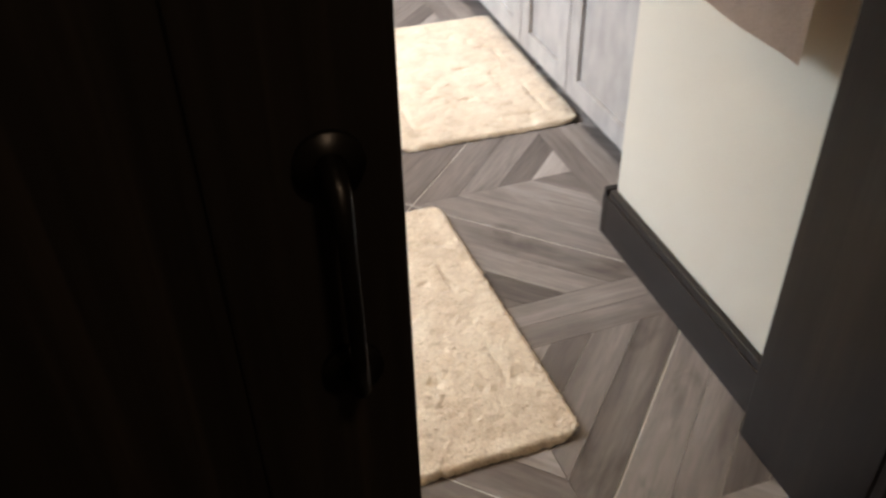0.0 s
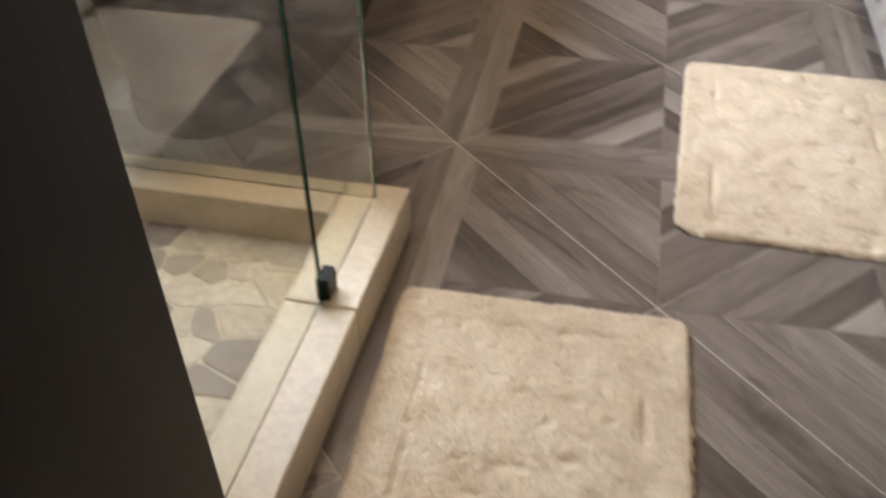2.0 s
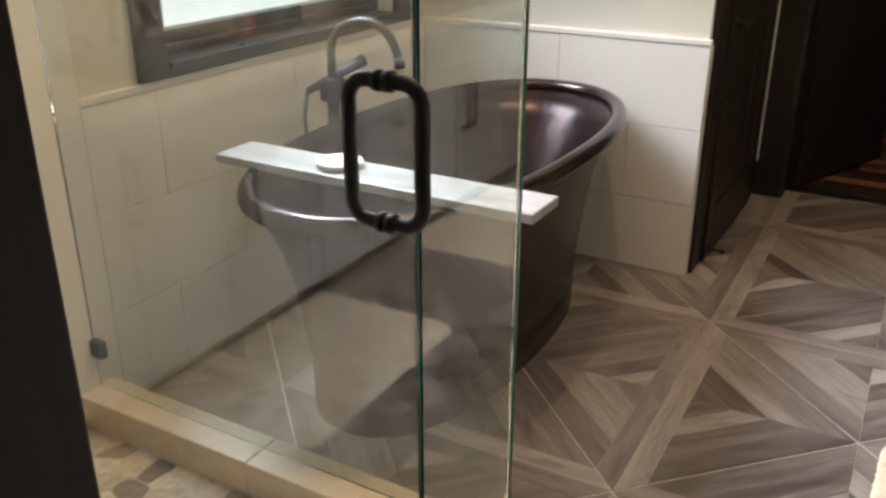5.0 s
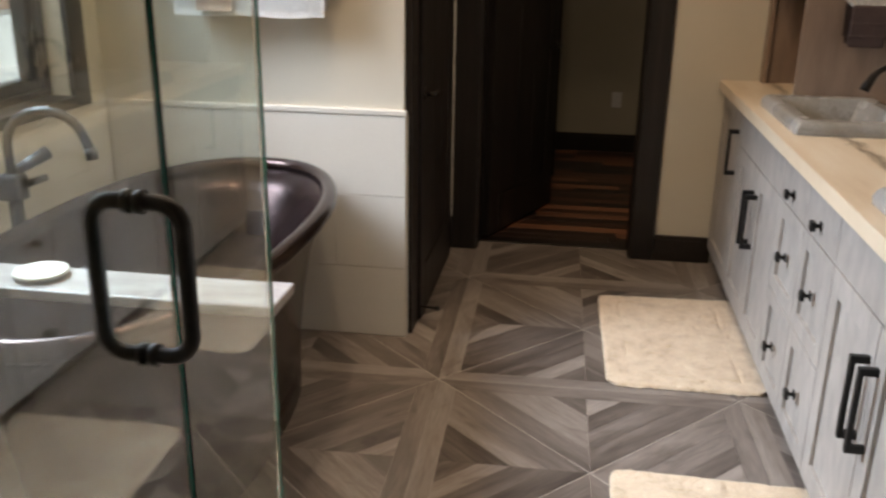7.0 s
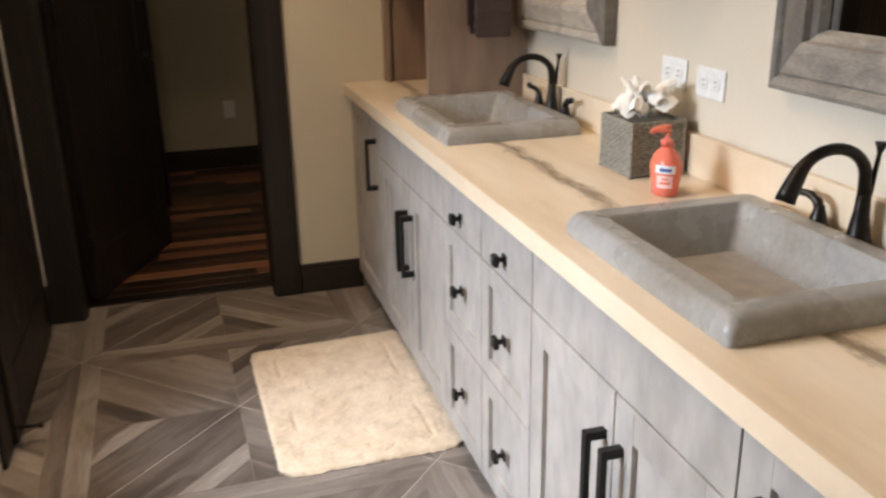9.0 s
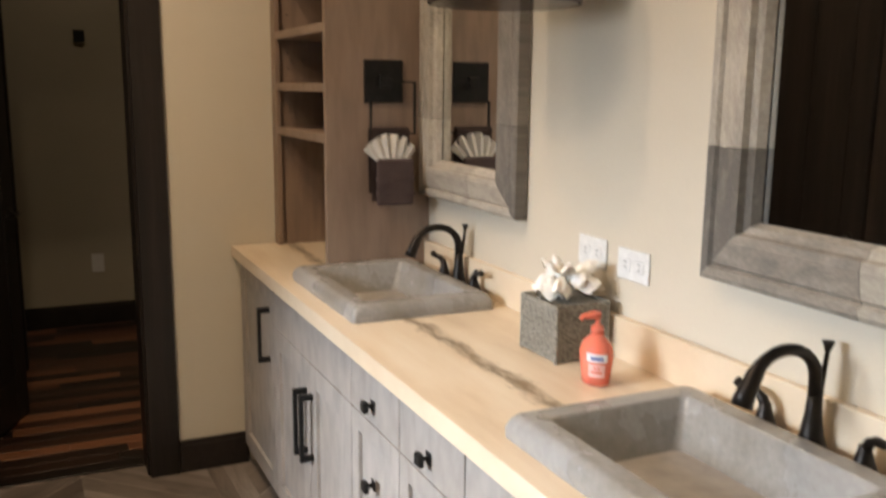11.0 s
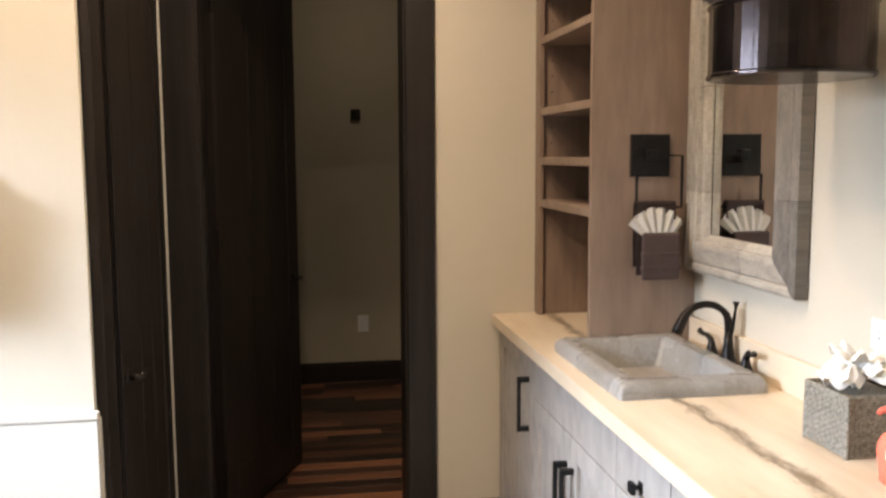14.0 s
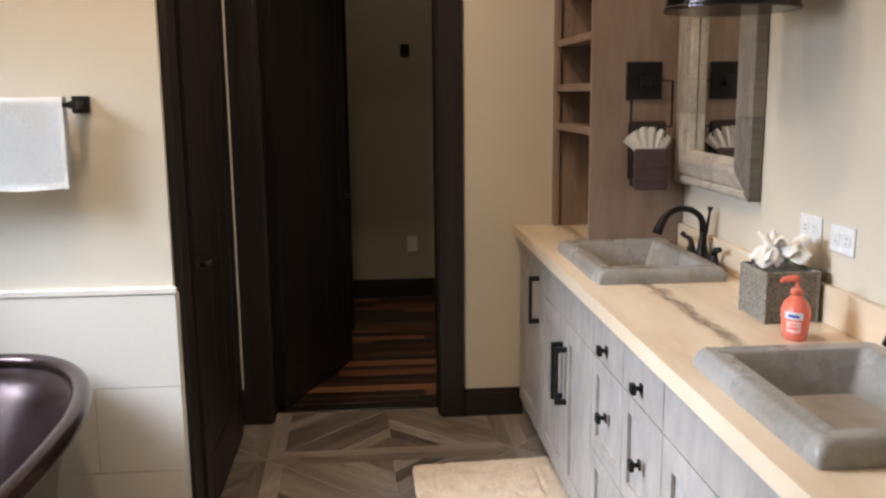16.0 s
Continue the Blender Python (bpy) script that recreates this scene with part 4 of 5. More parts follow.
# ---- mirrors ----
def mirror(y0, y1, z0, z1, group):
    mthing = tagged(new("mirror"), "wall mirror in a weathered barnwood frame of patched pieces", "mirror", group)
    w, x = 0.122, EAST - 0.001
    part("glass", box(x - 0.010, x - 0.006, y0 + w - 0.012, y1 - w + 0.012, z0 + w - 0.012, z1 - w + 0.012), M_MIRROR, mthing, "mirror glass")
    part("backing", box(x - 0.005, x, y0 + 0.01, y1 - 0.01, z0 + 0.01, z1 - 0.01), M_DARKTRIM, mthing)
    # section across the frame: offset from the outer edge, height off the wall
    prof = [(0.0, 0.004), (0.0, 0.040), (0.010, 0.046), (0.024, 0.046), (0.030, 0.038), (0.036, 0.044), (0.082, 0.052), (0.098, 0.050), (0.102, 0.036), (0.114, 0.030), (w, 0.012)]
    cy, cz = (y0 + y1) / 2, (z0 + z1) / 2
    sides_ = (("rail", (y0, z0), (y1, z0), [0.0, 0.42, 1.0]), ("stile", (y1, z0), (y1, z1), [0.0, 0.27, 0.62, 1.0]), ("rail", (y1, z1), (y0, z1), [0.0, 0.55, 1.0]), ("stile", (y0, z1), (y0, z0), [0.0, 0.38, 0.73, 1.0]))
    for nm, p, q, cuts in sides_:
        d = Vector((q[0] - p[0], q[1] - p[1]))
        length = d.length
        d.normalize()
        inw = Vector((-d.y, d.x))
        for c0, c1 in zip(cuts, cuts[1:]):
            bm = bmesh.new()
            uv = bm.loops.layers.uv.new("UVMap")
            rows2 = []
            for c in (c0, c1):
                row = []
                for off, h in prof:
                    s = off if c == 0 else length - off if c == 1 else c * length + (0.0006 if c == c0 else -0.0006)
                    pt = Vector(p) + d * s + inw * off
                    row.append((bm.verts.new((x - h, pt.x, pt.y)), s, off))
                rows2.append(row)
            for j in range(len(prof) - 1):
                f = bm.faces.new((rows2[0][j][0], rows2[0][j + 1][0], rows2[1][j + 1][0], rows2[1][j][0]))
                for lp, src in zip(f.loops, (rows2[0][j], rows2[0][j + 1], rows2[1][j + 1], rows2[1][j])):
                    lp[uv].uv = (src[1] + c0 * 7 + y0, src[2] + len(nm))
            part(nm, bm, M_FRAME_OBJ, mthing)


M_FRAME_OBJ = wood("weathered_barnwood_pieces", [(0.15, (0.13, 0.115, 0.098)), (0.42, (0.26, 0.228, 0.19)), (0.66, (0.42, 0.375, 0.31)), (0.9, (0.54, 0.49, 0.41))], 0.8, "uv", (16.0, 45), obj=0.75, bump=0.9)
mirror(3.690, 4.345, 1.160, 2.105, "mirrors over the sinks")
mirror(2.310, 2.952, 1.153, 2.105, "mirrors over the sinks")


# ---- outlets ----
def outlet(y, z, group="outlets", w=0.115, h=0.072):
    o = thing("outlet", (EAST, y, z), "white double outlet plate on the cream wall", "outlet", group)
    part("cover_plate", box(-0.006, -0.0005, -w / 2, w / 2, -h / 2, h / 2, 0.003), M_WHITE, o)
    for s in (-0.024, 0.024):
        r_ = part("receptacle", box(-0.008, -0.006, s - 0.017, s + 0.017, -0.014, 0.014, 0.002), M_WHITE, o)
        for k in (-0.006, 0.006):
            part("slot", box(-0.0086, -0.0079, s - 0.005, s + 0.004, k - 0.001, k + 0.001), M_IRON, r_)


outlet(3.373, 1.128)
outlet(3.212, 1.122)
far_outlet = thing("wall_outlet", (0.576, 7.499, 0.40), "white outlet plate on the taupe wall", "outlet")
part("cover_plate", box(-0.037, 0.037, -0.007, 0, -0.058, 0.058, 0.003), M_WHITE, far_outlet)
stat = thing("wall_control", (0.545, 7.499, 1.80), "small dark control on the taupe wall", "wall control")
part("cover", box(-0.032, 0.032, -0.02, 0, -0.036, 0.036, 0.004), M_IRON, stat)
stop = thing("door_stop", (-0.317, 4.065, 0.065), "thin bronze door stop on the closet casing", "door stop")
part("rod", tube([(0, 0, 0), (0.075, -0.01, 0)], 0.005), M_BRONZE, stop)
part("tip", tube([(0.075, -0.01, 0), (0.09, -0.012, 0)], 0.009), M_IRON, stop)

# ---- tissue box and soap ----
bx0, bx1, by0, by1, bz = 1.294, 1.432, 3.252, 3.405, 1.030
tbox = thing("tissue_box", ((bx0 + bx1) / 2, (by0 + by1) / 2, 0.9005), "grey woven seagrass tissue box cover on the counter", "tissue box")
hx, hy, hh = (bx1 - bx0) / 2, (by1 - by0) / 2, bz - 0.9005
part("core", box(-hx + 0.004, hx - 0.004, -hy + 0.004, hy - 0.004, 0.0, hh - 0.003), M_WOVEN, tbox)
rows_n = 19
for r_i in range(rows_n):
    z = 0.004 + (hh - 0.008) * (r_i + 0.5) / rows_n
    loop_ = []
    nseg = 14
    for side in range(4):
        for k in range(nseg):
            s = -1 + 2 * k / nseg
            ox, oy = ((s * hx, -hy), (hx, s * hy), (-s * hx, hy), (-hx, -s * hy))[side]
            amp = 0.0012 * (1 if (k + r_i) % 2 else -1)
            nx_, ny_ = ((0, -1), (1, 0), (0, 1), (-1, 0))[side]
            loop_.append((ox + nx_ * amp, oy + ny_ * amp, z))
    part("strand", tube(loop_, 0.0035, sides=5, closed=True), M_WOVEN, tbox)
for cx_, cy_ in ((-hx, -hy), (hx, -hy), (hx, hy), (-hx, hy)):
    part("corner_binding", tube([(cx_, cy_, 0), (cx_, cy_, hh)], 0.005, sides=8), M_WOVEN, tbox)
part("lid_rim", tube([(-hx, -hy, hh), (hx, -hy, hh), (hx, hy, hh), (-hx, hy, hh)], 0.005, sides=8, closed=True), M_WOVEN, tbox)
tissue = thing("tissue", ((bx0 + bx1) / 2, (by0 + by1) / 2, bz + 0.003), "crumpled white tissue pulled up out of the box", "tissue")
rg_t = random.Random(21)
PETALS = 13
for k in range(PETALS):
    # a folded leaf of tissue: a ridge that runs out to a point, its two flanks falling to the slot
    a = 2 * math.pi * k / PETALS + rg_t.uniform(-0.2, 0.2)
    reach, top_h = rg_t.uniform(0.050, 0.082), (rg_t.uniform(0.055, 0.085) if k % 3 == 0 else rg_t.uniform(0.020, 0.052))
    half = rg_t.uniform(0.72, 0.95)
    rows_t, tis = [], bmesh.new()
    for u in range(9):
        f = u / 8
        ridge = Vector((reach * f * math.cos(a), reach * f * math.sin(a), 0.030 + (top_h - 0.030) * f + 0.022 * math.sin(f * math.pi)))
        line = []
        for w in range(-4, 5):
            g = w / 4
            spread_ = half * (1 - 0.62 * f ** 2) * g
            rr = 0.008 + reach * f * (1 - 0.22 * abs(g))
            zz = ridge.z - abs(g) ** 1.3 * (0.034 * (1 - 0.35 * f)) + 0.008 * noise.noise((a * 3 + g * 3.5, f * 5, k))
            line.append(tis.verts.new((rr * math.cos(a + spread_), rr * math.sin(a + spread_), max(-0.004, zz))))
        rows_t.append(line)
    for r0, r1 in zip(rows_t, rows_t[1:]):
        for w in range(8):
            tis.faces.new((r0[w], r0[w + 1], r1[w + 1], r1[w]))
    part("fold", tis, M_TISSUE, tissue)
tissue.scale = (1.0, 1.1, 1.1)

soap = thing("soap_bottle", (1.305, 3.112, 0.9005), "orange-red liquid hand soap bottle with a pump", "soap bottle")
body_rings = []
for r_, z in ((0.029, 0.0), (0.035, 0.004), (0.038, 0.03), (0.042, 0.06), (0.0415, 0.072), (0.034, 0.090), (0.018, 0.104), (0.013, 0.110)):
    body_rings.append([(r_ * 0.78 * math.cos(2 * math.pi * j / 32) * 1.0, r_ * math.sin(2 * math.pi * j / 32), z) for j in range(32)])
part("bottle", skin(body_rings), M_SOAP, soap, "translucent orange-red plastic", True)
part("collar", lathe([(0.014, 0.108), (0.0145, 0.122), (0.010, 0.126), (0.005, 0.128), (0.005, 0.142)]), M_SOAP, soap, smooth=True)
part("pump_head", tube([(0.006, 0, 0.146), (-0.006, 0.004, 0.148), (-0.030, 0.010, 0.145), (-0.036, 0.011, 0.138)], [0.009, 0.010, 0.006, 0.005]), M_SOAP, soap, smooth=True)
for nm, mat_, u0, u1, z0, z1, dr in (("label", M_RED, -0.62, 0.62, 0.055, 0.073, 0.0006), ("label_band", M_BLUE, -0.36, 0.36, 0.060, 0.067, 0.0012), ("label_emblem", M_PINK, -0.52, 0.52, 0.022, 0.050, 0.0006), ("label_mark", M_SOAP, -0.34, 0.34, 0.030, 0.036, 0.0012), ("label_mark", M_SOAP, -0.2, 0.2, 0.040, 0.045, 0.0012)):
    lb = bmesh.new()
    cols = []
    for i in range(15):
        a = radians(232) + (u0 + (u1 - u0) * i / 14)
        col = []
        for z in (z0, (z0 + z1) / 2, z1):
            r_ = (0.038 + 0.004 * min(1, max(0, (z - 0.03) / 0.03))) + dr
            col.append(lb.verts.new((r_ * 0.78 * math.cos(a) + dr * math.cos(a), r_ * math.sin(a), z)))
        cols.append(col)
    for c0, c1 in zip(cols, cols[1:]):
        for k in range(2):
            lb.faces.new((c0[k], c0[k + 1], c1[k + 1], c1[k]))
    part(nm, lb, mat_, soap)

# ---- pendant lamp ----
LX, LY, LZ, LR = 1.245, 3.440, 1.700, 0.172
lamp = thing("pendant_lamp", (LX, LY, LZ), "dark antique copper drum pendant lamp with riveted neck", "pendant lamp")
part("shade", lathe([(LR, 0.0), (LR + 0.004, 0.003), (LR + 0.004, 0.008), (LR, 0.012), (LR, 0.150), (LR + 0.004, 0.154), (LR + 0.004, 0.160), (LR - 0.004, 0.164), (0.125, 0.188), (0.080, 0.208), (0.073, 0.214), (0.076, 0.218), (0.072, 0.222), (0.072, 0.222), (0.070, 0.225), (0.070, 0.210), (0.12, 0.184), (LR - 0.008, 0.158), (LR - 0.003, 0.150), (LR - 0.003, 0.0), (LR, 0.0)], sides=56), M_LAMP, lamp, smooth=False)
part("neck", lathe([(0.0715, 0.220), (0.070, 0.300), (0.075, 0.304), (0.075, 0.312), (0.070, 0.316), (0.045, 0.345), (0.02, 0.36), (0.0, 0.362)]), M_LAMP, lamp, smooth=True)
for k in range(10):
    part("rivet", tube([(LR * math.cos(radians(215)) * 1.0, LR * math.sin(radians(215)), 0.02 + k * 0.013), ((LR + 0.003) * math.cos(radians(215)), (LR + 0.003) * math.sin(radians(215)), 0.02 + k * 0.013)], [0.0032, 0.002], sides=8), M_LAMP, lamp)
for k in range(5):
    part("rivet", tube([(0.071 * math.cos(radians(215)), 0.071 * math.sin(radians(215)), 0.232 + k * 0.015), (0.075 * math.cos(radians(215)), 0.075 * math.sin(radians(215)), 0.232 + k * 0.015)], [0.0035, 0.002], sides=8), M_LAMP, lamp)
A = radians(248)
ca, sa = math.cos(A), math.sin(A)
part("ring_pull", tube([(0.077 * ca - 0.017 * math.cos(radians(t)) * sa, 0.077 * sa + 0.017 * math.cos(radians(t)) * ca, 0.262 + 0.020 * math.sin(radians(t))) for t in range(0, 360, 20)], 0.0035, sides=8, closed=True), M_LAMP, lamp, smooth=True)
part("ring_mount", tube([(0.070 * ca, 0.070 * sa, 0.283), (0.080 * ca, 0.080 * sa, 0.283)], 0.008), M_LAMP, lamp)
part("stem", tube([(0, 0, 0.355), (0, 0, H - LZ - 0.02)], 0.008), M_LAMP, lamp)
part("canopy", lathe([(0.06, H - LZ - 0.001), (0.06, H - LZ - 0.012), (0.02, H - LZ - 0.03), (0.0, H - LZ - 0.031)]), M_LAMP, lamp, smooth=True)
part("socket", tube([(0, 0, 0.10), (0, 0, 0.30)], 0.02), M_IRON, lamp)

# ---- ceiling downlights, with the added fill over the tub ----
for dx, dy in DOWNLIGHTS:
    dl = thing("downlight", (dx, dy, H), "small round recessed ceiling downlight, lit, some added as fill", "ceiling light", "ceiling downlights")
    part("trim_ring", lathe([(0.05, -0.001), (0.062, -0.001), (0.062, -0.006), (0.05, -0.006), (0.05, -0.001)]), M_WHITE, dl)
    part("lens", lathe([(0.0, -0.003), (0.048, -0.003)]), M_GLOW, dl)


# ---- rugs ----
def rug(corners, label, seed):
    """A bath rug between four corners (near-left, near-right, far-right, far-left) with a carved border."""
    nl, nr, fr_, fl = [Vector(c) for c in corners]
    cx = (nl + nr + fr_ + fl) / 4
    r_ = thing("bath_rug", (cx.x, cx.y, 0), label, "rug", "bath rugs")
    bm = bmesh.new()
    NU, NV = 150, 210
    w_, l_ = (nr - nl).length, (fl - nl).length
    vs = []
    for j in range(NV + 1):
        row = []
        for i in range(NU + 1):
            u, v = i / NU, j / NV
            p = nl * (1 - u) * (1 - v) + nr * u * (1 - v) + fr_ * u * v + fl * (1 - u) * v
            du, dv = min(u, 1 - u) * w_, min(v, 1 - v) * l_
            # rounded corners and a soft edge
            if du < 0.05 and dv < 0.05:
                k = math.hypot(0.05 - du, 0.05 - dv)
                if k > 0.05:
                    p = p + (cx - p).normalized() * (k - 0.05) * 1.35
            e = min(du, dv)
            h = 0.013 * min(1.0, (e / 0.010)) ** 0.5 if e < 0.010 else 0.013
            g = abs(e - 0.085)
            h -= 0.007 * max(0.0, 1 - g / 0.012) * max(0.0, min(1.0, 0.45 + 1.6 * noise.noise((p.x * 7 + seed, p.y * 7, 8.0))))
            q = (p.x * 55 + seed, p.y * 55, seed)
            h += 0.0016 * noise.noise(q) - 0.0062 * max(0.0, noise.noise((p.x * 24 + seed, p.y * 30, 3.0)) - 0.24) * 2 + 0.0035 * noise.noise((p.x * 16, p.y * 16, seed)) + 0.0022 * noise.noise((p.x * 150, p.y * 150, seed)) + 0.0012 * noise.noise((p.x * 300, p.y * 300, seed))
            if e < 0.002:
                wob_ = 0.007 * noise.noise((p.x * 60, p.y * 60, seed + 2))
                p = p + (cx - p).normalized() * wob_
                h = 0.001
            row.append(bm.verts.new((p.x - cx.x, p.y - cx.y, max(0.001, h + 0.002))))
        vs.append(row)
    for j in range(NV):
        for i in range(NU):
            bm.faces.new((vs[j][i], vs[j][i + 1], vs[j + 1][i + 1], vs[j + 1][i]))
    rg = random.Random(int(seed))
    verts, tris = [], []
    for _ in range(15000):
        j, i = rg.randrange(1, NV), rg.randrange(1, NU)
        b0 = vs[j][i].co
        bx_, by_, bz_ = b0.x + rg.uniform(-0.002, 0.002), b0.y + rg.uniform(-0.002, 0.002), b0.z - 0.0015
        a0, rr0, hh0 = rg.uniform(0, 6.28), rg.uniform(0.0014, 0.0026), rg.uniform(0.0022, 0.0042)
        lx_ = 0.006 * noise.noise((b0.x * 22, b0.y * 22, seed)) + rg.uniform(-0.002, 0.002)
        ly_ = 0.006 * noise.noise((b0.x * 22, b0.y * 22, seed + 5)) + rg.uniform(-0.002, 0.002)
        n0 = len(verts)
        verts += [(bx_ + rr0 * math.cos(a0 + k * 2.094), by_ + rr0 * math.sin(a0 + k * 2.094), bz_) for k in range(3)] + [(bx_ + lx_, by_ + ly_, bz_ + hh0)]
        tris += [(n0 + k, n0 + (k + 1) % 3, n0 + 3) for k in range(3)]
    part("rug_top", bm, M_RUG, r_, smooth=True)
    me = bpy.data.meshes.new("pile")
    me.from_pydata(verts, [], tris)
    me.materials.append(M_RUG)
    pile = new("pile", me)
    pile.parent = r_
    tagged(pile, "loose cotton tufts", kind="stuff")


rug([(-0.078, 1.160), (0.498, 1.172), (0.468, 1.980), (-0.124, 1.962)], "cream cotton bath rug with carved border beside the shower", 2.0)
rug([(0.426, 2.262), (1.000, 2.255), (1.010, 3.070), (0.440, 3.080)], "cream cotton bath rug in front of the vanity sink", 12.0)
rug([(0.443, 3.622), (1.004, 3.628), (0.998, 4.500), (0.423, 4.472)], "cream cotton bath rug in front of the far vanity sink", 23.0)

# ---- plank floor beyond the doorway, and in the hall ----
wood_floor = struct("bedroom_floor", box(-1.6, 1.9, 5.155, 7.5, -0.011, -0.004), M_DARKTRIM, "mixed dark and orange hardwood plank floor", "floor")
rng = random.Random(11)
y = 5.158
while y < 7.48:
    wd = 0.085
    x = -0.95 - rng.random() * 0.5
    while x < 1.4:
        ln = 0.5 + rng.random() * 0.9
        ob = new("plank", shape("plank", box(x + 0.001, x + ln - 0.001, y + 0.001, y + wd - 0.001, -0.004, 0.004, 0.0008, seg=1), M_PLANK))
        ob.parent = wood_floor
        x += ln
    y += wd
struct("hall_floor", box(-1.6, 1.6, -1.4, 0.90, -0.011, 0.001), M_DARKTRIM, "dark hall floor", "floor")
struct("threshold", box(-0.009, 0.771, 0.90, 0.93, -0.01, 0.006, 0.002), M_DARKTRIM, "dark wooden threshold strip", "threshold")

# ---- porcelain floor: square tiles set on the diagonal, each printed as planks round a band ----
floor = struct("floor", box(-1.511, 1.466, 0.93, 5.154, -0.0115, -0.0015), M_FLOORGROUT, "grey-brown wood-look porcelain tiles in a star pattern", "floor")
DH, TH, NX, NY = 0.522, radians(1.2), -0.150, 3.567
BAND, GAP = 0.068, 0.0022
ct, st = math.cos(TH), math.sin(TH)


def tile_piece(uvl, bm, poly, direction, cx, cy, ox, oy):
    """One printed plank of a tile, a thin island whose grain runs along direction."""
    pts = [(cx + x * ct - y_ * st, cy + x * st + y_ * ct) for x, y_ in poly]
    for nx_, ny_, d in ((1, 0, 1.465), (-1, 0, 1.51), (0, 1, 5.152), (0, -1, -0.932)):
        if len(pts) >= 3:
            pts = clip(pts, nx_, ny_, d)
    if len(pts) < 3:
        return
    dx, dy = direction[0] * ct - direction[1] * st, direction[0] * st + direction[1] * ct
    top = [bm.verts.new((x, y_, 0.0)) for x, y_ in pts]
    low = [bm.verts.new((x, y_, -0.006)) for x, y_ in pts]
    faces = [bm.faces.new(top)]
    for i in range(len(pts)):
        j = (i + 1) % len(pts)
        faces.append(bm.faces.new((low[i], low[j], top[j], top[i])))
    for f in faces:
        for lp in f.loops:
            x, y_ = lp.vert.co.x, lp.vert.co.y
            lp[uvl].uv = (x * dx + y_ * dy + ox, -x * dy + y_ * dx + oy)


rng = random.Random(3)
for i in range(-4, 6):
    for j in range(-7, 5):
        if (i + j) % 2 == 0:
            continue
        cx, cy = NX + DH * (i * ct - j * st), NY + DH * (i * st + j * ct)
        if not (-2.0 < cx < 2.0 and 0.5 < cy < 5.6):
            continue
        bm = bmesh.new()
        uvl = bm.loops.layers.uv.new("UVMap")
        s = DH - GAP * 1.41
        diamond = [(s, 0), (0, s), (-s, 0), (0, -s)]
        along_x = i % 2 != 0
        ux, uy = ((1, 0), (0, 1)) if along_x else ((0, 1), (1, 0))
        E_ = 0.0004
        # the band: two planks along one diagonal
        for sg in (-1, 1):
            pl = clip(diamond, uy[0] * sg, uy[1] * sg, BAND - E_)
            pl = clip(pl, -uy[0] * sg, -uy[1] * sg, -E_)
            tile_piece(uvl, bm, pl, ux, cx, cy, rng.random() * 20, rng.random() * 20)
        # four corners of planks that run along the tile's edges
        for sx_ in (-1, 1):
            for sy_ in (-1, 1):
                q = clip(clip(diamond, -uy[0] * sy_, -uy[1] * sy_, -BAND - E_), -ux[0] * sx_, -ux[1] * sx_, -E_)
                n_ = ((ux[0] * sx_ + uy[0] * sy_) / math.sqrt(2), (ux[1] * sx_ + uy[1] * sy_) / math.sqrt(2))
                edge = s / math.sqrt(2)
                cuts = [edge + 1, edge - 0.085, edge - 0.165, edge - 0.235, -1]
                for hi, lo in zip(cuts, cuts[1:]):
                    pl = clip(clip(q, n_[0], n_[1], hi - E_), -n_[0], -n_[1], -lo - E_)
                    if len(pl) >= 3:
                        tile_piece(uvl, bm, pl, (-n_[1], n_[0]), cx, cy, rng.random() * 20, rng.random() * 20)
        if len(bm.faces):
            ob = new("floor_tile", shape("floor_tile", bm, M_FLOORTILE))
            ob.parent = floor
        else:
            bm.free()

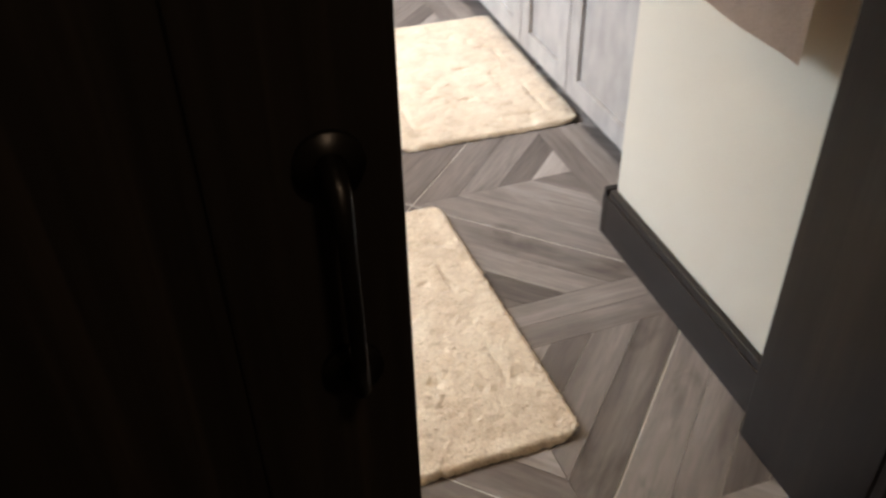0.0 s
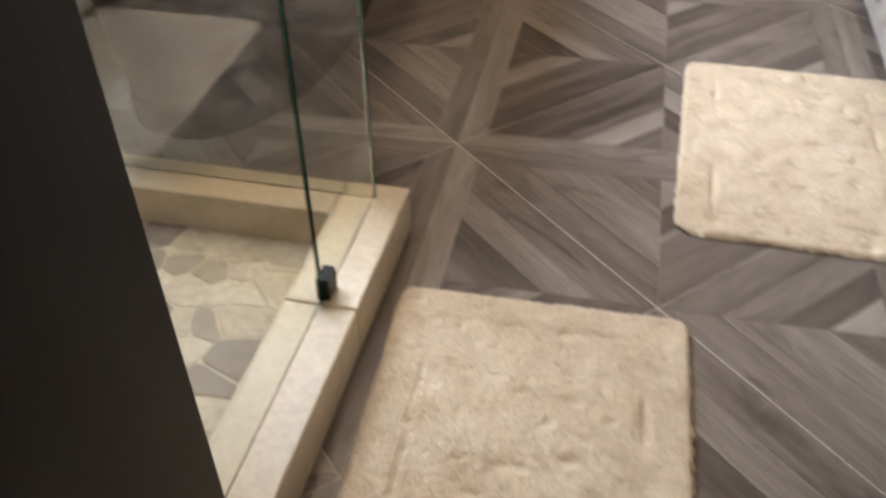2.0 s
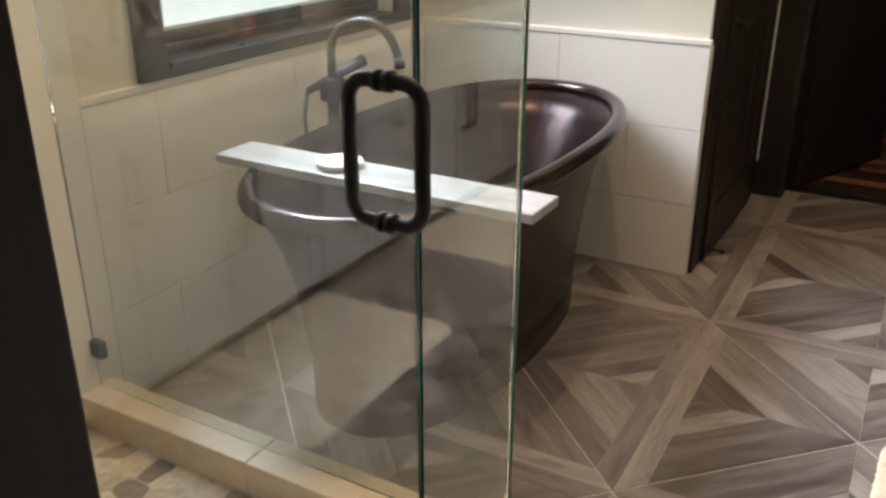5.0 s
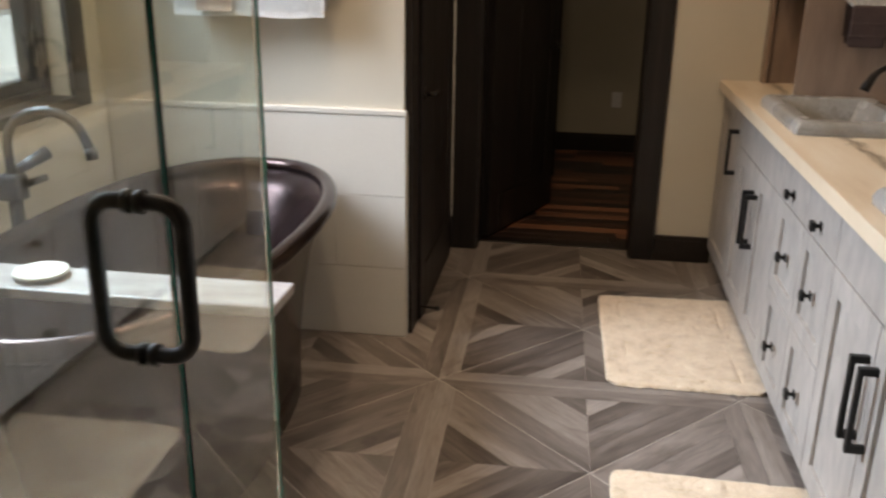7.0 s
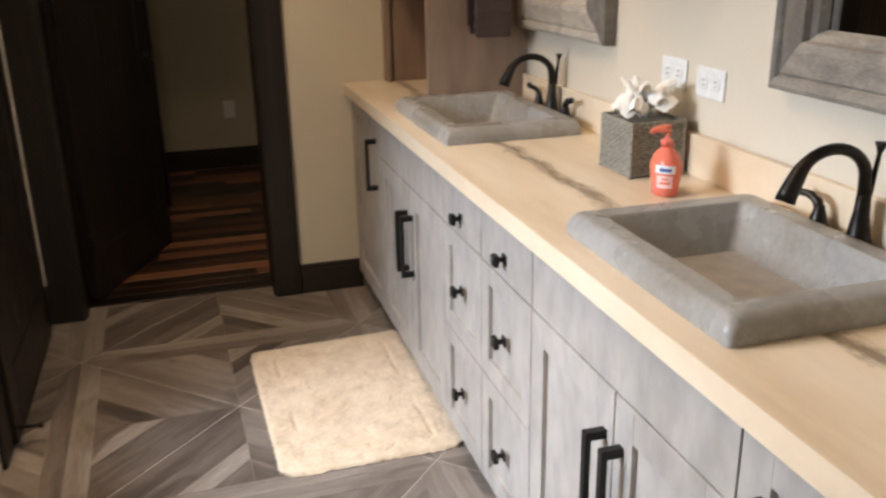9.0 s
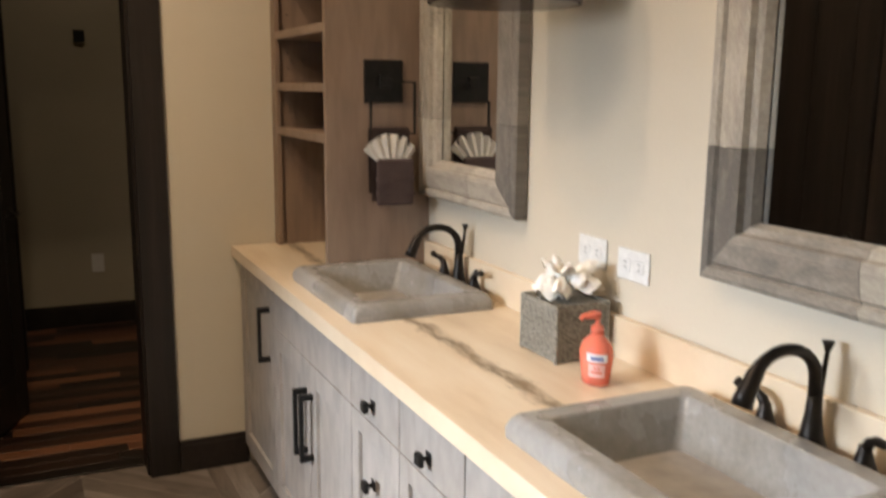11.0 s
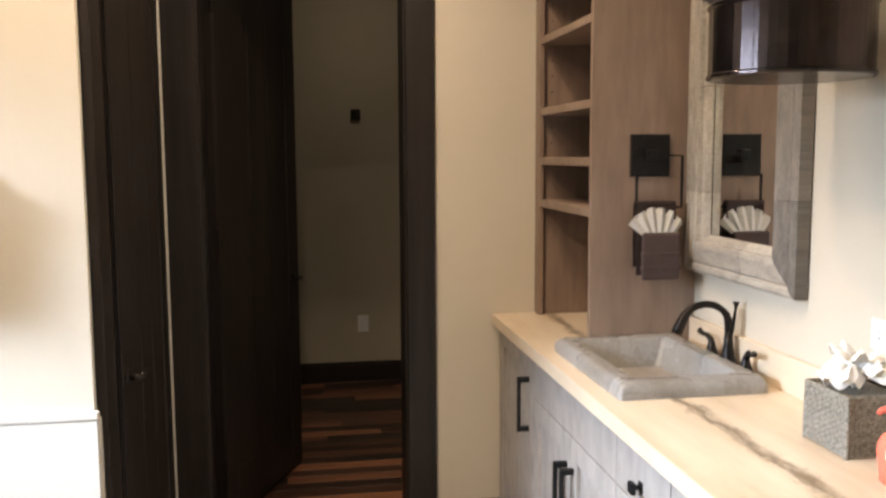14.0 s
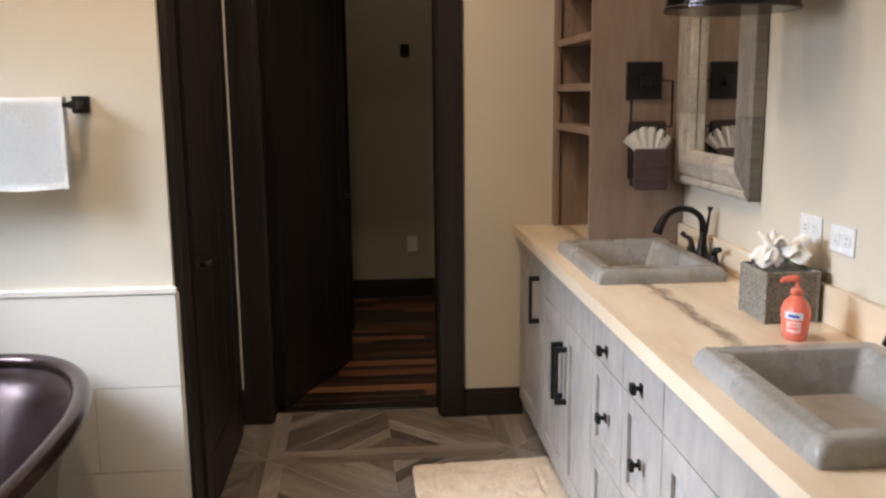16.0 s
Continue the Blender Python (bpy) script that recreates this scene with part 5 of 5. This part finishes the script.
# ---- pebble mosaic in the shower ----
sfloor = bpy.data.objects["shower_floor"]
rng = random.Random(8)
PX0, PX1, PY0, PY1, CELL = -1.49, -0.313, 1.06, 2.038, 0.074
seeds = []
nx_c, ny_c = int((PX1 - PX0) / CELL), int((PY1 - PY0) / CELL)
for i in range(nx_c):
    for j in range(ny_c):
        seeds.append((PX0 + (i + 0.5 + rng.uniform(-0.42, 0.42)) * CELL, PY0 + (j + 0.5 + rng.uniform(-0.42, 0.42)) * CELL))
for k, (ax, ay) in enumerate(seeds):
    poly = [(PX0, PY0), (PX1, PY0), (PX1, PY1), (PX0, PY1)]
    for bx, by in seeds:
        if (bx, by) != (ax, ay) and abs(bx - ax) < 3 * CELL and abs(by - ay) < 3 * CELL:
            dx, dy = bx - ax, by - ay
            ln = math.hypot(dx, dy)
            poly = clip(poly, dx / ln, dy / ln, (ax * dx + ay * dy) / ln + ln / 2 - 0.0022)
    if len(poly) < 3:
        continue
    soft_ = []
    for i, p in enumerate(poly):
        a_, c_ = poly[i - 1], poly[(i + 1) % len(poly)]
        k0, k1, k2 = rng.uniform(0.06, 0.2), rng.uniform(0.06, 0.2), rng.uniform(-0.0025, 0.0005)
        ex, ey = c_[0] - p[0], c_[1] - p[1]
        el = math.hypot(ex, ey) + 1e-6
        soft_ += [(p[0] * (1 - k0) + a_[0] * k0, p[1] * (1 - k0) + a_[1] * k0), (p[0] * (1 - k1) + c_[0] * k1, p[1] * (1 - k1) + c_[1] * k1),
                  (p[0] + ex * 0.5 - ey / el * k2 * (-1), p[1] + ey * 0.5 + ex / el * k2 * (-1))]
    n_ = len(soft_)
    mx, my = sum(p[0] for p in soft_) / n_, sum(p[1] for p in soft_) / n_
    rings = [[(p[0], p[1], 0.0145) for p in soft_], [(p[0], p[1], 0.0172) for p in soft_], [(mx + (p[0] - mx) * 0.95, my + (p[1] - my) * 0.95, 0.0182) for p in soft_]]
    ob = new("stone", shape("stone", skin(rings, cap0=False), M_PEBBLE))
    ob.parent = sfloor
